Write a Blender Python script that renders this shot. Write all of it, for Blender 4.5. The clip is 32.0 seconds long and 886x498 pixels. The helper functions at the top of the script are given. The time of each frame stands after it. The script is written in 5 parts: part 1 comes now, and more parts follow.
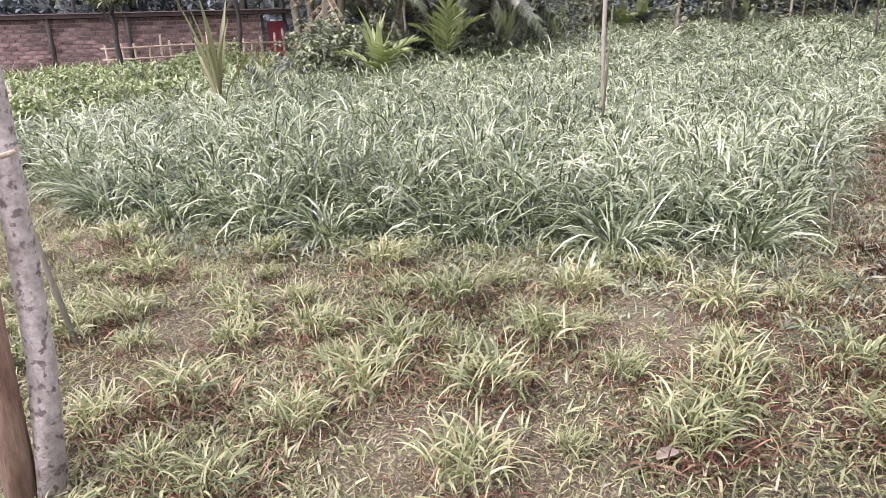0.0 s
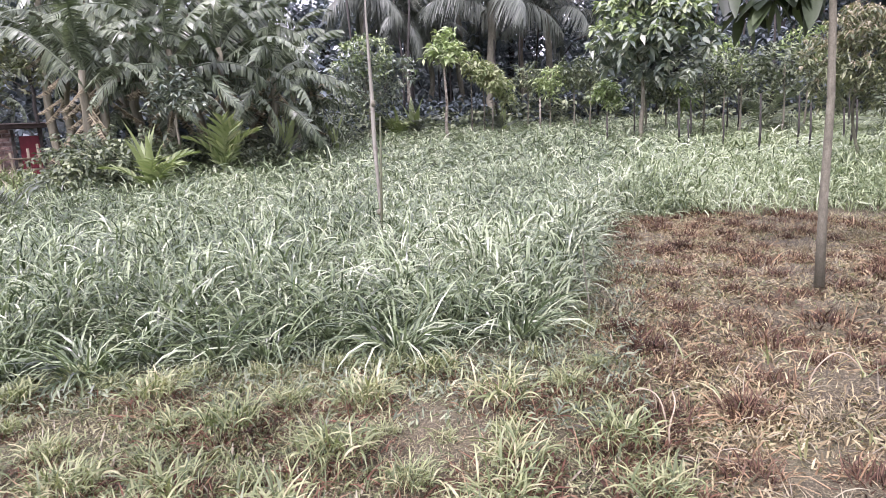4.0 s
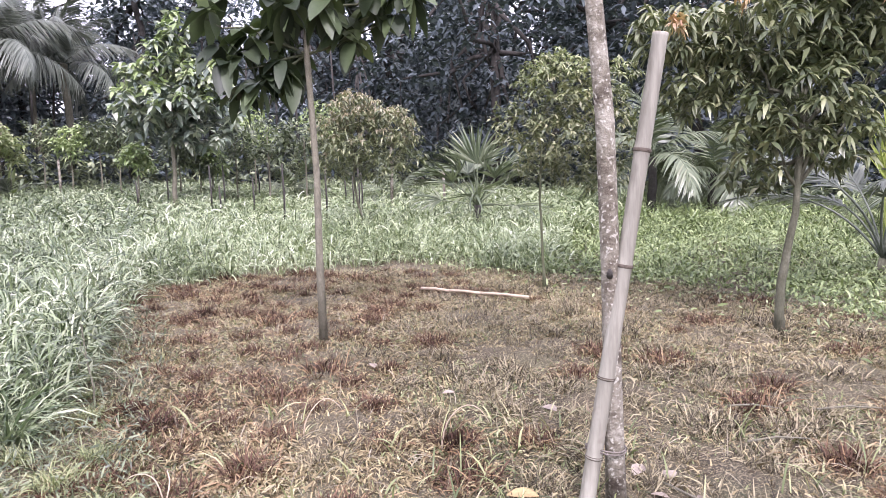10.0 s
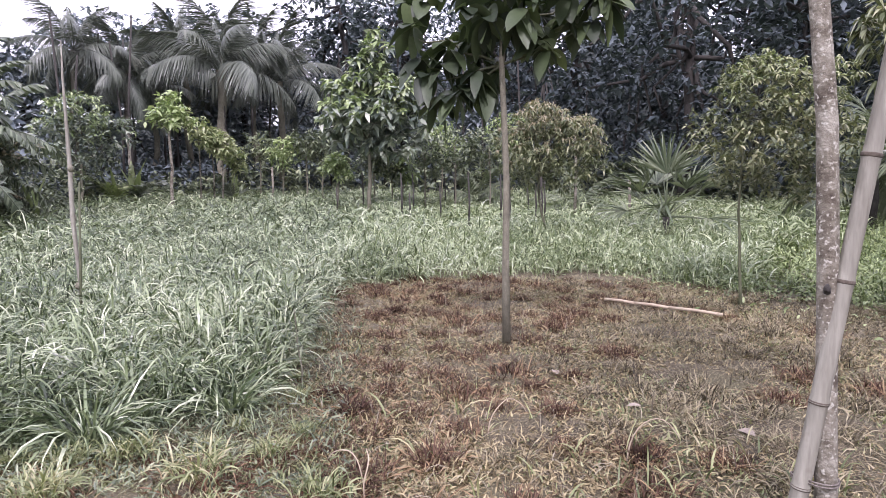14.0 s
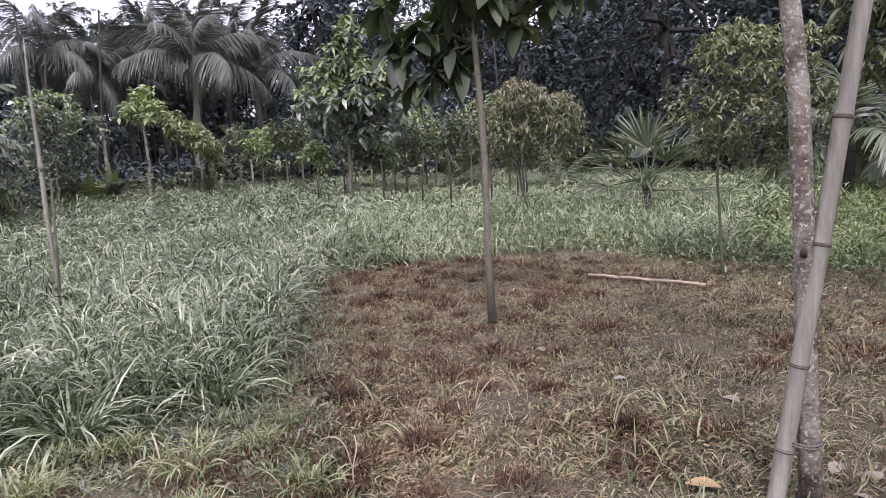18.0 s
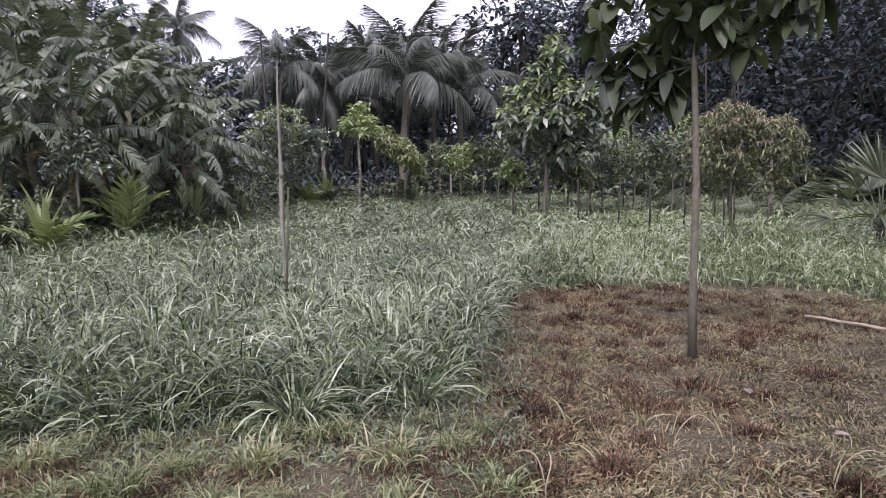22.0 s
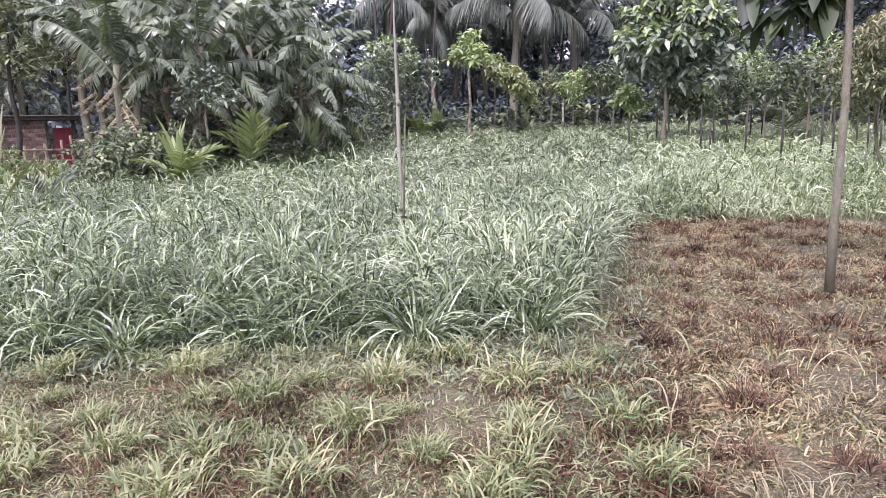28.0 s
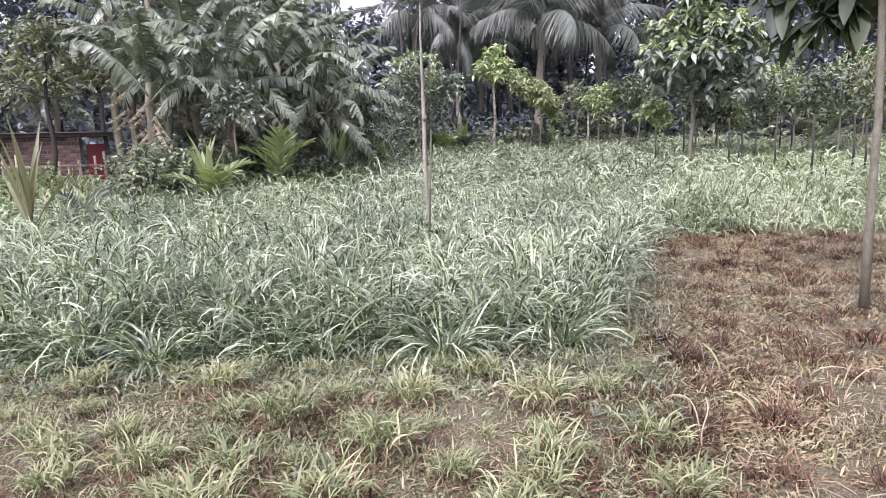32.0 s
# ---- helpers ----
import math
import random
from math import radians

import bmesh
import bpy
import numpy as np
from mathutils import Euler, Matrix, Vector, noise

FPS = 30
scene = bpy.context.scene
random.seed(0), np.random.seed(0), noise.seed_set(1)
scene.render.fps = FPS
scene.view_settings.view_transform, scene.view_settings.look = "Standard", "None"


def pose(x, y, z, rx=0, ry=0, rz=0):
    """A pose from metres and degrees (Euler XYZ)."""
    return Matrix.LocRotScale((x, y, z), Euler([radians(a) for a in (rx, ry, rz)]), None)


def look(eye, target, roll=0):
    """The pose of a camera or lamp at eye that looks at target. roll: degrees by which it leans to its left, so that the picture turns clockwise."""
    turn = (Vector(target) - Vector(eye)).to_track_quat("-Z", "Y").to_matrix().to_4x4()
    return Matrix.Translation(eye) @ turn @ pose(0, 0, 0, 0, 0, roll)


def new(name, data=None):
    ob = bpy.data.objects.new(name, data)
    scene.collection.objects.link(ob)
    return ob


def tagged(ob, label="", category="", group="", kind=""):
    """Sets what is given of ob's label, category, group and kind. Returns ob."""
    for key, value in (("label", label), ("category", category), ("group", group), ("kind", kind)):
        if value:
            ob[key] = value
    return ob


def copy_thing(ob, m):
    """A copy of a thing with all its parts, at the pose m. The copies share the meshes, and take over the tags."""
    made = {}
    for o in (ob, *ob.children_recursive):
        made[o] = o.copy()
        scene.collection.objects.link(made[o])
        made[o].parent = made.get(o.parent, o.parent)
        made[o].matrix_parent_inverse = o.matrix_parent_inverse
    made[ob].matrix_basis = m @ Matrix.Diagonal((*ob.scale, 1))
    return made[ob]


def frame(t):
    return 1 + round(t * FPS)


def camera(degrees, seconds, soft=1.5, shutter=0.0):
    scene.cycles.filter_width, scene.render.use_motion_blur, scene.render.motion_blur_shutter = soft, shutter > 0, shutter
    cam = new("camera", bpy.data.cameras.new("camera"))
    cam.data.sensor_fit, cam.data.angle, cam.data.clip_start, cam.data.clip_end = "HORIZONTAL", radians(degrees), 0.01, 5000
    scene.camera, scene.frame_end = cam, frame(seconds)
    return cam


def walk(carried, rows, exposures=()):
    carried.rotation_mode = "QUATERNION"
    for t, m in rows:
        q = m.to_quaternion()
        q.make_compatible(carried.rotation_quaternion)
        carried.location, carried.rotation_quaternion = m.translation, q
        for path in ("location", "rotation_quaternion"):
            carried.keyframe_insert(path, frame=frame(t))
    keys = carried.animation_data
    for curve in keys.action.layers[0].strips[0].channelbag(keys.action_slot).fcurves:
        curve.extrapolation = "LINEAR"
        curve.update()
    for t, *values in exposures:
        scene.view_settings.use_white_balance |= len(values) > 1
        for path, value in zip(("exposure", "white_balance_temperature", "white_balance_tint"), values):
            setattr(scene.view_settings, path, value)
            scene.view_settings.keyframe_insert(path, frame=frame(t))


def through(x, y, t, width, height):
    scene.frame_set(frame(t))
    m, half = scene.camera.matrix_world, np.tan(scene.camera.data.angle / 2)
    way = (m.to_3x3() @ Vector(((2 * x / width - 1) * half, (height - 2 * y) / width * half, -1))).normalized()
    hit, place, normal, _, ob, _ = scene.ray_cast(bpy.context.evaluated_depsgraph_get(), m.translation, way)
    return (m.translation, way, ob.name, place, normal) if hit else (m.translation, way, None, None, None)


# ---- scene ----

# ---------------------------------------------------------------- camera
cam = camera(66.44, 32.0, soft=0.3)
# seconds, eye x y z, heading to the left of +y, pitch up, lean
PATH = [
    (0, -0.057, -0.059, 1.438, 70.80, -19.08, -1.66),
    (0.5, -0.056, -0.046, 1.449, 66.75, -17.54, -0.61),
    (1, -0.050, -0.023, 1.451, 61.92, -17.19, -0.64),
    (1.5, -0.051, 0.001, 1.476, 59.79, -14.30, -0.45),
    (2, -0.044, 0.045, 1.492, 54.62, -11.77, -1.17),
    (2.5, -0.043, 0.052, 1.496, 52.96, -12.21, -2.09),
    (4.5, -0.057, 0.067, 1.472, 53.23, -10.74, -2.41),
    (5, -0.034, 0.079, 1.474, 52.93, -10.26, -2.58),
    (5.5, -0.022, 0.116, 1.472, 49.54, -9.77, -3.18),
    (6, -0.026, 0.135, 1.465, 46.75, -10.87, -2.75),
    (6.5, -0.012, 0.194, 1.452, 40.32, -11.63, -2.06),
    (7, 0.092, 0.215, 1.475, 31.82, -11.37, -3.38),
    (7.5, 0.196, 0.160, 1.497, 24.44, -10.20, -2.00),
    (8, 0.261, 0.142, 1.504, 18.50, -10.02, -1.42),
    (8.5, 0.284, 0.195, 1.524, 11.24, -8.07, -0.64),
    (9, 0.280, 0.189, 1.531, 11.50, -7.23, -0.38),
    (9.5, 0.262, 0.184, 1.537, 13.34, -6.82, -0.61),
    (10, 0.243, 0.180, 1.532, 15.98, -6.94, -1.00),
    (10.5, 0.225, 0.181, 1.527, 18.44, -7.24, -1.24),
    (11, 0.223, 0.149, 1.523, 21.68, -6.86, -1.19),
    (11.5, 0.205, 0.147, 1.491, 24.09, -8.39, -0.18),
    (12, 0.197, 0.139, 1.490, 25.10, -8.82, -0.07),
    (12.5, 0.202, 0.147, 1.489, 25.45, -7.97, 0.17),
    (13, 0.202, 0.143, 1.492, 26.65, -7.83, -0.53),
    (13.5, 0.207, 0.131, 1.496, 27.87, -7.00, 0.01),
    (14, 0.202, 0.093, 1.506, 31.04, -5.90, -0.41),
    (14.5, 0.199, 0.089, 1.503, 31.86, -6.25, -0.23),
    (15, 0.201, 0.085, 1.507, 32.38, -6.18, -0.21),
    (15.5, 0.202, 0.080, 1.516, 34.00, -6.07, -0.42),
    (17.5, 0.197, 0.078, 1.491, 35.78, -6.56, -1.22),
    (18, 0.220, 0.127, 1.490, 29.85, -7.28, -2.94),
    (18.5, 0.237, 0.106, 1.490, 28.55, -6.24, -1.65),
    (19, 0.209, 0.100, 1.486, 30.95, -6.43, -0.95),
    (19.5, 0.194, 0.090, 1.483, 33.74, -7.13, -0.09),
    (20, 0.176, 0.069, 1.480, 37.33, -6.70, 0.64),
    (20.5, 0.156, 0.038, 1.488, 41.92, -6.22, 0.75),
    (21, 0.164, 0.019, 1.498, 44.65, -6.45, 0.17),
    (21.5, 0.188, -0.005, 1.510, 45.31, -5.93, 0.13),
    (22, 0.178, -0.006, 1.510, 45.55, -5.37, -0.32),
    (22.5, 0.181, 0.002, 1.509, 45.49, -5.33, -1.08),
    (23, 0.181, -0.000, 1.512, 45.53, -4.72, -0.61),
    (23.5, 0.185, -0.009, 1.514, 46.33, -4.39, -0.31),
    (24, 0.178, -0.020, 1.509, 47.51, -4.32, 0.03),
    (24.5, 0.177, -0.022, 1.517, 47.69, -5.04, -0.30),
    (25, 0.157, -0.043, 1.517, 49.53, -4.97, -0.48),
    (25.5, 0.170, -0.091, 1.493, 53.81, -7.71, -0.15),
    (26, 0.178, -0.093, 1.503, 53.93, -8.63, 0.07),
    (26.5, 0.165, -0.097, 1.501, 54.37, -9.10, 0.13),
    (28.5, 0.111, -0.044, 1.462, 54.47, -11.47, -1.58),
    (29, 0.113, -0.030, 1.463, 52.88, -10.97, -2.63),
    (29.5, 0.108, -0.041, 1.463, 53.30, -10.33, -1.86),
    (30, 0.109, -0.052, 1.473, 54.45, -9.68, -1.99),
    (30.5, 0.105, -0.059, 1.466, 55.55, -10.11, -1.68),
    (31, 0.114, -0.061, 1.464, 55.65, -10.36, -1.54),
    (31.5, 0.116, -0.067, 1.471, 55.59, -10.16, -1.33),
    (32, 0.116, -0.079, 1.471, 56.82, -9.72, -1.42),
]


def aim(x, y, z, yaw, pitch, lean):
    a, b = radians(yaw), radians(pitch)
    way = Vector((-math.sin(a) * math.cos(b), math.cos(a) * math.cos(b), math.sin(b)))
    return look((x, y, z), Vector((x, y, z)) + way, lean)


EXPOSURES = [(t, e + 0.15, 6150 + max(0, 320 - 80 * t), 33) for t, e in ((0, 1.45), (2, 1.43), (5, 1.34), (6, 1.28), (8, 1.44), (9, 1.55), (10, 1.55), (11, 1.42), (12, 1.45), (13, 1.36), (14, 1.08), (15, 0.58), (18, 0.62), (19, 0.78), (20, 0.92), (21, 0.66), (23, 0.4), (25, 0.33), (26, 0.7), (29, 1.4), (30, 1.4), (32, 1.35))]
walk(cam, [(t, aim(*p)) for t, *p in PATH], EXPOSURES)

# ---------------------------------------------------------------- sky and light: a bright overcast day
world = bpy.data.worlds.new("overcast_sky")
scene.world = world
world.use_nodes = True
wn = world.node_tree
wn.nodes.clear()
w_out = wn.nodes.new("ShaderNodeOutputWorld")
w_bg = wn.nodes.new("ShaderNodeBackground")
w_sky = wn.nodes.new("ShaderNodeTexSky")
w_sky.sky_type, w_sky.sun_disc = "NISHITA", False
w_sky.sun_elevation, w_sky.sun_rotation = radians(58), radians(150)
w_sky.dust_density, w_sky.air_density = 4.0, 1.0
w_mix = wn.nodes.new("ShaderNodeMix")
w_mix.data_type = "RGBA"
w_mix.inputs[0].default_value = 0.8
w_mix.inputs[7].default_value = (9.6, 9.9, 10.4, 1)
wn.links.new(w_sky.outputs[0], w_mix.inputs[6])
wn.links.new(w_mix.outputs[2], w_bg.inputs[0])
w_bg.inputs[1].default_value = 0.092
wn.links.new(w_bg.outputs[0], w_out.inputs[0])
sun_data = bpy.data.lights.new("sun", "SUN")
sun_data.energy, sun_data.angle, sun_data.color = 1.5, radians(12), (1.0, 0.98, 0.965)
sun = new("sun", sun_data)
sun.matrix_world = look((8, -12, 25), (0, 8, 0))


# ---------------------------------------------------------------- materials
def nodes_of(name):
    m = bpy.data.materials.new(name)
    m.use_nodes = True
    nt = m.node_tree
    nt.nodes.clear()
    out = nt.nodes.new("ShaderNodeOutputMaterial")
    b = nt.nodes.new("ShaderNodeBsdfPrincipled")
    nt.links.new(b.outputs[0], out.inputs[0])
    return m, nt, b, out


def noise_node(nt, scale, detail=4.0, rough=0.6, stretch=None):
    co = nt.nodes.new("ShaderNodeTexCoord")
    n = nt.nodes.new("ShaderNodeTexNoise")
    n.inputs["Scale"].default_value, n.inputs["Detail"].default_value, n.inputs["Roughness"].default_value = scale, detail, rough
    if stretch:
        mp = nt.nodes.new("ShaderNodeMapping")
        mp.inputs["Scale"].default_value = stretch
        nt.links.new(co.outputs["Object"], mp.inputs[0])
        nt.links.new(mp.outputs[0], n.inputs["Vector"])
    else:
        nt.links.new(co.outputs["Object"], n.inputs["Vector"])
    return n.outputs["Fac"]


def ramp(nt, fac, stops):
    r = nt.nodes.new("ShaderNodeValToRGB")
    e = r.color_ramp.elements
    while len(e) < len(stops):
        e.new(0.5)
    for el, (p, c) in zip(e, stops):
        el.position, el.color = p, (*c, 1)
    nt.links.new(fac, r.inputs[0])
    return r.outputs[0]


def mixed(nt, fac, a, b, kind="MIX"):
    m = nt.nodes.new("ShaderNodeMix")
    m.data_type, m.blend_type = "RGBA", kind
    for i, v in ((0, fac), (6, a), (7, b)):
        if isinstance(v, (int, float)):
            m.inputs[i].default_value = v
        elif isinstance(v, tuple):
            m.inputs[i].default_value = (*v, 1)
        else:
            nt.links.new(v, m.inputs[i])
    return m.outputs[2]


def leaf_material(name, colours, rough=0.45, through=0.25, patch=0.35, spec=0.5, own_hue=0.75):
    """Leaves: one hue from the ramp for each leaf, with drifts over the plant, and light that shines through."""
    m, nt, b, out = nodes_of(name)
    geo = nt.nodes.new("ShaderNodeNewGeometry")
    obj = nt.nodes.new("ShaderNodeObjectInfo")
    big_n = nt.nodes.new("ShaderNodeTexNoise")
    big_n.inputs["Scale"].default_value, big_n.inputs["Detail"].default_value = 0.9, 4.0
    nt.links.new(geo.outputs["Position"], big_n.inputs["Vector"])
    own = nt.nodes.new("ShaderNodeMath")
    own.operation = "MULTIPLY_ADD"
    nt.links.new(obj.outputs["Random"], own.inputs[0])
    own.inputs[1].default_value = 0.14
    nt.links.new(big_n.outputs["Fac"], own.inputs[2])
    big = own.outputs[0]
    s = nt.nodes.new("ShaderNodeMath")
    s.operation = "MULTIPLY_ADD"
    nt.links.new(geo.outputs["Random Per Island"], s.inputs[0])
    s.inputs[1].default_value = own_hue
    t = nt.nodes.new("ShaderNodeMath")
    t.operation = "MULTIPLY_ADD"
    nt.links.new(big, t.inputs[0])
    t.inputs[1].default_value, t.inputs[2].default_value = patch * 2, -patch * 0.9 + (0.75 - own_hue) * 0.5
    nt.links.new(t.outputs[0], s.inputs[2])
    k = len(colours) - 1
    col = ramp(nt, s.outputs[0], [(i / k, c) for i, c in enumerate(colours)])
    fine = noise_node(nt, 40.0, 2.0)
    col = mixed(nt, 0.3, col, ramp(nt, fine, [(0.3, (0.45, 0.45, 0.45)), (0.7, (1, 1, 1))]), "MULTIPLY")
    nt.links.new(col, b.inputs["Base Color"])
    b.inputs["Roughness"].default_value = rough
    b.inputs["Specular IOR Level"].default_value = spec
    tr = nt.nodes.new("ShaderNodeBsdfTranslucent")
    nt.links.new(mixed(nt, 1.0, col, (1.0, 1.15, 0.6), "MULTIPLY"), tr.inputs[0])
    ms = nt.nodes.new("ShaderNodeMixShader")
    ms.inputs[0].default_value = through
    nt.links.new(b.outputs[0], ms.inputs[1])
    nt.links.new(tr.outputs[0], ms.inputs[2])
    nt.links.new(ms.outputs[0], out.inputs[0])
    return m


def rough_material(name, stops, scale, rough=0.85, bump=0.4, bump_scale=None, stretch=None, spots=None):
    m, nt, b, out = nodes_of(name)
    col = ramp(nt, noise_node(nt, scale, 5.0, 0.65, stretch), stops)
    col = mixed(nt, 0.5, col, ramp(nt, noise_node(nt, scale * 7, 3.0, 0.6, stretch), [(0.3, (0.45, 0.43, 0.42)), (0.65, (1, 1, 1))]), "MULTIPLY")
    if spots:
        colour, sc, lo, hi = spots
        f = ramp(nt, noise_node(nt, sc, 3.0, 0.5), [(lo, (0, 0, 0)), (hi, (1, 1, 1))])
        col = mixed(nt, f, col, colour)
    nt.links.new(col, b.inputs["Base Color"])
    b.inputs["Roughness"].default_value = rough
    bp = nt.nodes.new("ShaderNodeBump")
    bp.inputs["Strength"].default_value, bp.inputs["Distance"].default_value = bump, 0.02
    nt.links.new(noise_node(nt, bump_scale or scale * 4, 4.0, 0.6, stretch), bp.inputs["Height"])
    nt.links.new(bp.outputs[0], b.inputs["Normal"])
    return m


M_GRASS = leaf_material("grass_blade", [(0.0126, 0.027, 0.00846), (0.0735, 0.113, 0.047), (0.2888, 0.355, 0.1927), (0.651, 0.69, 0.5076)], 0.32, 0.10, 0.4, 0.72)
M_STRIP = leaf_material("grass_light", [(0.0795, 0.1186, 0.05157), (0.2222, 0.2822, 0.1418), (0.4793, 0.5419, 0.3352), (0.744, 0.784, 0.7477)], 0.34, 0.16)
M_WEED = leaf_material("weed_leaf", [(0.05554, 0.08281, 0.03285), (0.1428, 0.196, 0.08085), (0.3057, 0.379, 0.1713), (0.5352, 0.5945, 0.337)], 0.42, 0.18)
M_PALE = leaf_material("regrowth_blade", [(0.0477, 0.06996, 0.02968), (0.159, 0.1961, 0.0831), (0.3392, 0.371, 0.184), (0.5512, 0.477, 0.3087)], 0.45, 0.2)
M_DRY = leaf_material("dry_blade", [(0.02066, 0.01669, 0.0115), (0.09622, 0.08024, 0.0514), (0.4336, 0.3873, 0.252), (0.1824, 0.1298, 0.0916)], 0.7, 0.12, 0.4, 0.3)
M_DRY_RED = leaf_material("dead_red_blade", [(0.02574, 0.01535, 0.008757), (0.1119, 0.06435, 0.03364), (0.2929, 0.1905, 0.1034), (0.4845, 0.3603, 0.2175)], 0.7, 0.1, 0.4, 0.3)
M_COLLAR = leaf_material("withered_base", [(0.03507, 0.01863, 0.01254), (0.0994, 0.04657, 0.02926), (0.1987, 0.09828, 0.0627), (0.5143, 0.3726, 0.2299)], 0.7, 0.1, 0.4, 0.3)
M_CHAFF = leaf_material("chaff", [(0.01932, 0.0172, 0.00963), (0.138, 0.1316, 0.0648), (0.2944, 0.282, 0.153), (0.4692, 0.4465, 0.2853)], 0.75, 0.1, 0.4, 0.3)
M_STRAW = leaf_material("straw_litter", [(0.054, 0.04335, 0.03326), (0.201, 0.1744, 0.1254), (0.43, 0.3876, 0.2968), (0.225, 0.2244, 0.1322)], 0.75, 0.1, 0.4, 0.3)
M_BANANA = leaf_material("banana_leaf", [(0.016, 0.026, 0.016), (0.07, 0.095, 0.058), (0.29, 0.34, 0.225), (0.70, 0.71, 0.59)], 0.33, 0.14, 0.35, 0.6, 0.3)
# palm green with distance haze mixed into the colour as grey and blue
M_PALM = leaf_material("palm_leaflet", [(0.05518, 0.06884, 0.05831), (0.1115, 0.1321, 0.104), (0.2026, 0.2261, 0.182), (0.3551, 0.3499, 0.3006)], 0.4, 0.12, 0.35, 0.5, 0.45)
M_PALM_YOUNG = leaf_material("young_coconut_leaflet", [(0.075, 0.10, 0.06), (0.125, 0.16, 0.095), (0.20, 0.235, 0.15), (0.29, 0.315, 0.21)], 0.36, 0.16)
# wood leaf with the gloom under the trees and some haze put into its colour
M_WOOD_SHADED = leaf_material("shaded_wood_leaf", [(0.03513, 0.04783, 0.05376), (0.06791, 0.08748, 0.09508), (0.1229, 0.1517, 0.1612), (0.2107, 0.245, 0.2577)], 0.75, 0.1, 0.35, 0.2)
M_LITTER = leaf_material("leaf_litter", [(0.03104, 0.02184, 0.012), (0.1892, 0.1477, 0.08), (0.388, 0.3276, 0.185), (0.6014, 0.5408, 0.345)], 0.75, 0.08, 0.35, 0.3)
M_HALF_DRY = leaf_material("half_dry_palm_leaf", [(0.07, 0.10, 0.04), (0.13, 0.155, 0.07), (0.20, 0.20, 0.105), (0.21, 0.165, 0.10)], 0.5, 0.18)
M_STUB = leaf_material("dead_stub", [(0.01768, 0.009625, 0.00606), (0.05627, 0.02963, 0.01885), (0.1206, 0.06666, 0.04308), (0.2653, 0.174, 0.1145)], 0.75, 0.05, 0.4, 0.3)
M_SPEAR_BRIGHT = leaf_material("spear_leaflet", [(0.24, 0.30, 0.07), (0.36, 0.44, 0.11), (0.48, 0.55, 0.18), (0.55, 0.56, 0.24)], 0.42, 0.25)
M_SPEAR = leaf_material("young_palm_leaflet", [(0.1256, 0.1758, 0.0665), (0.2029, 0.2586, 0.1045), (0.3091, 0.362, 0.1757), (0.4057, 0.4138, 0.2375)], 0.42, 0.25)
M_MANGO = leaf_material("mango_leaf", [(0.04253, 0.06075, 0.03159), (0.0972, 0.1215, 0.06075), (0.2066, 0.237, 0.1215), (0.4131, 0.4252, 0.243)], 0.36, 0.16)
M_MANGO_OLIVE = leaf_material("olive_green_mango_leaf", [(0.06527, 0.08551, 0.0447), (0.1371, 0.1644, 0.08596), (0.2611, 0.2829, 0.1548), (0.47, 0.4605, 0.2922)], 0.4, 0.18)
M_SHOOT = leaf_material("mango_shoot", [(0.26, 0.15, 0.09), (0.40, 0.24, 0.14), (0.50, 0.34, 0.21), (0.42, 0.36, 0.20)], 0.45, 0.3)
M_MANGO_TIP = leaf_material("mango_young_leaf", [(0.2116, 0.1686, 0.1006), (0.3174, 0.2705, 0.1725), (0.4545, 0.4165, 0.3163), (0.2962, 0.3038, 0.1862)], 0.45, 0.25)
M_TEAK = leaf_material("broad_leaf", [(0.0261, 0.04002, 0.02262), (0.05046, 0.07221, 0.0348), (0.09135, 0.1261, 0.05655), (0.1827, 0.2349, 0.0957)], 0.5, 0.2)
M_LIGHT = leaf_material("light_green_leaf", [(0.14, 0.1954, 0.08721), (0.27, 0.3547, 0.1539), (0.42, 0.5038, 0.2565), (0.58, 0.6169, 0.3694)], 0.4, 0.22)
# dull green, its colour shifted slightly to blue for the haze over far trees
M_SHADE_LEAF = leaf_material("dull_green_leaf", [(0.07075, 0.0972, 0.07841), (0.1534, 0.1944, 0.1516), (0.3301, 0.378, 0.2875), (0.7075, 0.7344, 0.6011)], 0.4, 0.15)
M_YELLOW = leaf_material("yellowing_leaf", [(0.168, 0.231, 0.104), (0.3045, 0.352, 0.169), (0.441, 0.473, 0.286), (0.525, 0.528, 0.351)], 0.45, 0.24)
# wood leaf made paler and bluer in colour to stand for distance haze
M_WOOD_HAZED = leaf_material("hazed_wood_leaf", [(0.06817, 0.08996, 0.1058), (0.1394, 0.1754, 0.195), (0.2581, 0.3012, 0.3241), (0.4209, 0.4591, 0.4728)], 0.75, 0.1, 0.35, 0.2)
M_SHRUB = leaf_material("shrub_leaf", [(0.05001, 0.06764, 0.0421), (0.1122, 0.1411, 0.08867), (0.2297, 0.2712, 0.1674), (0.4274, 0.4596, 0.2745)], 0.4, 0.18)
M_BARK_PALE = rough_material("lichen_bark", [(0.36, (0.06, 0.046, 0.033)), (0.47, (0.16, 0.143, 0.106)), (0.62, (0.30, 0.285, 0.23))], 9, 0.9, 0.6, 50, None, ((0.40, 0.39, 0.33), 60, 0.56, 0.66))
M_BARK_LIGHT = rough_material("pale_spotted_bark", [(0.3, (0.20, 0.18, 0.15)), (0.45, (0.36, 0.34, 0.30)), (0.7, (0.50, 0.48, 0.44))], 10, 0.9, 0.5, 50, None, ((0.13, 0.11, 0.10), 34, 0.56, 0.63))
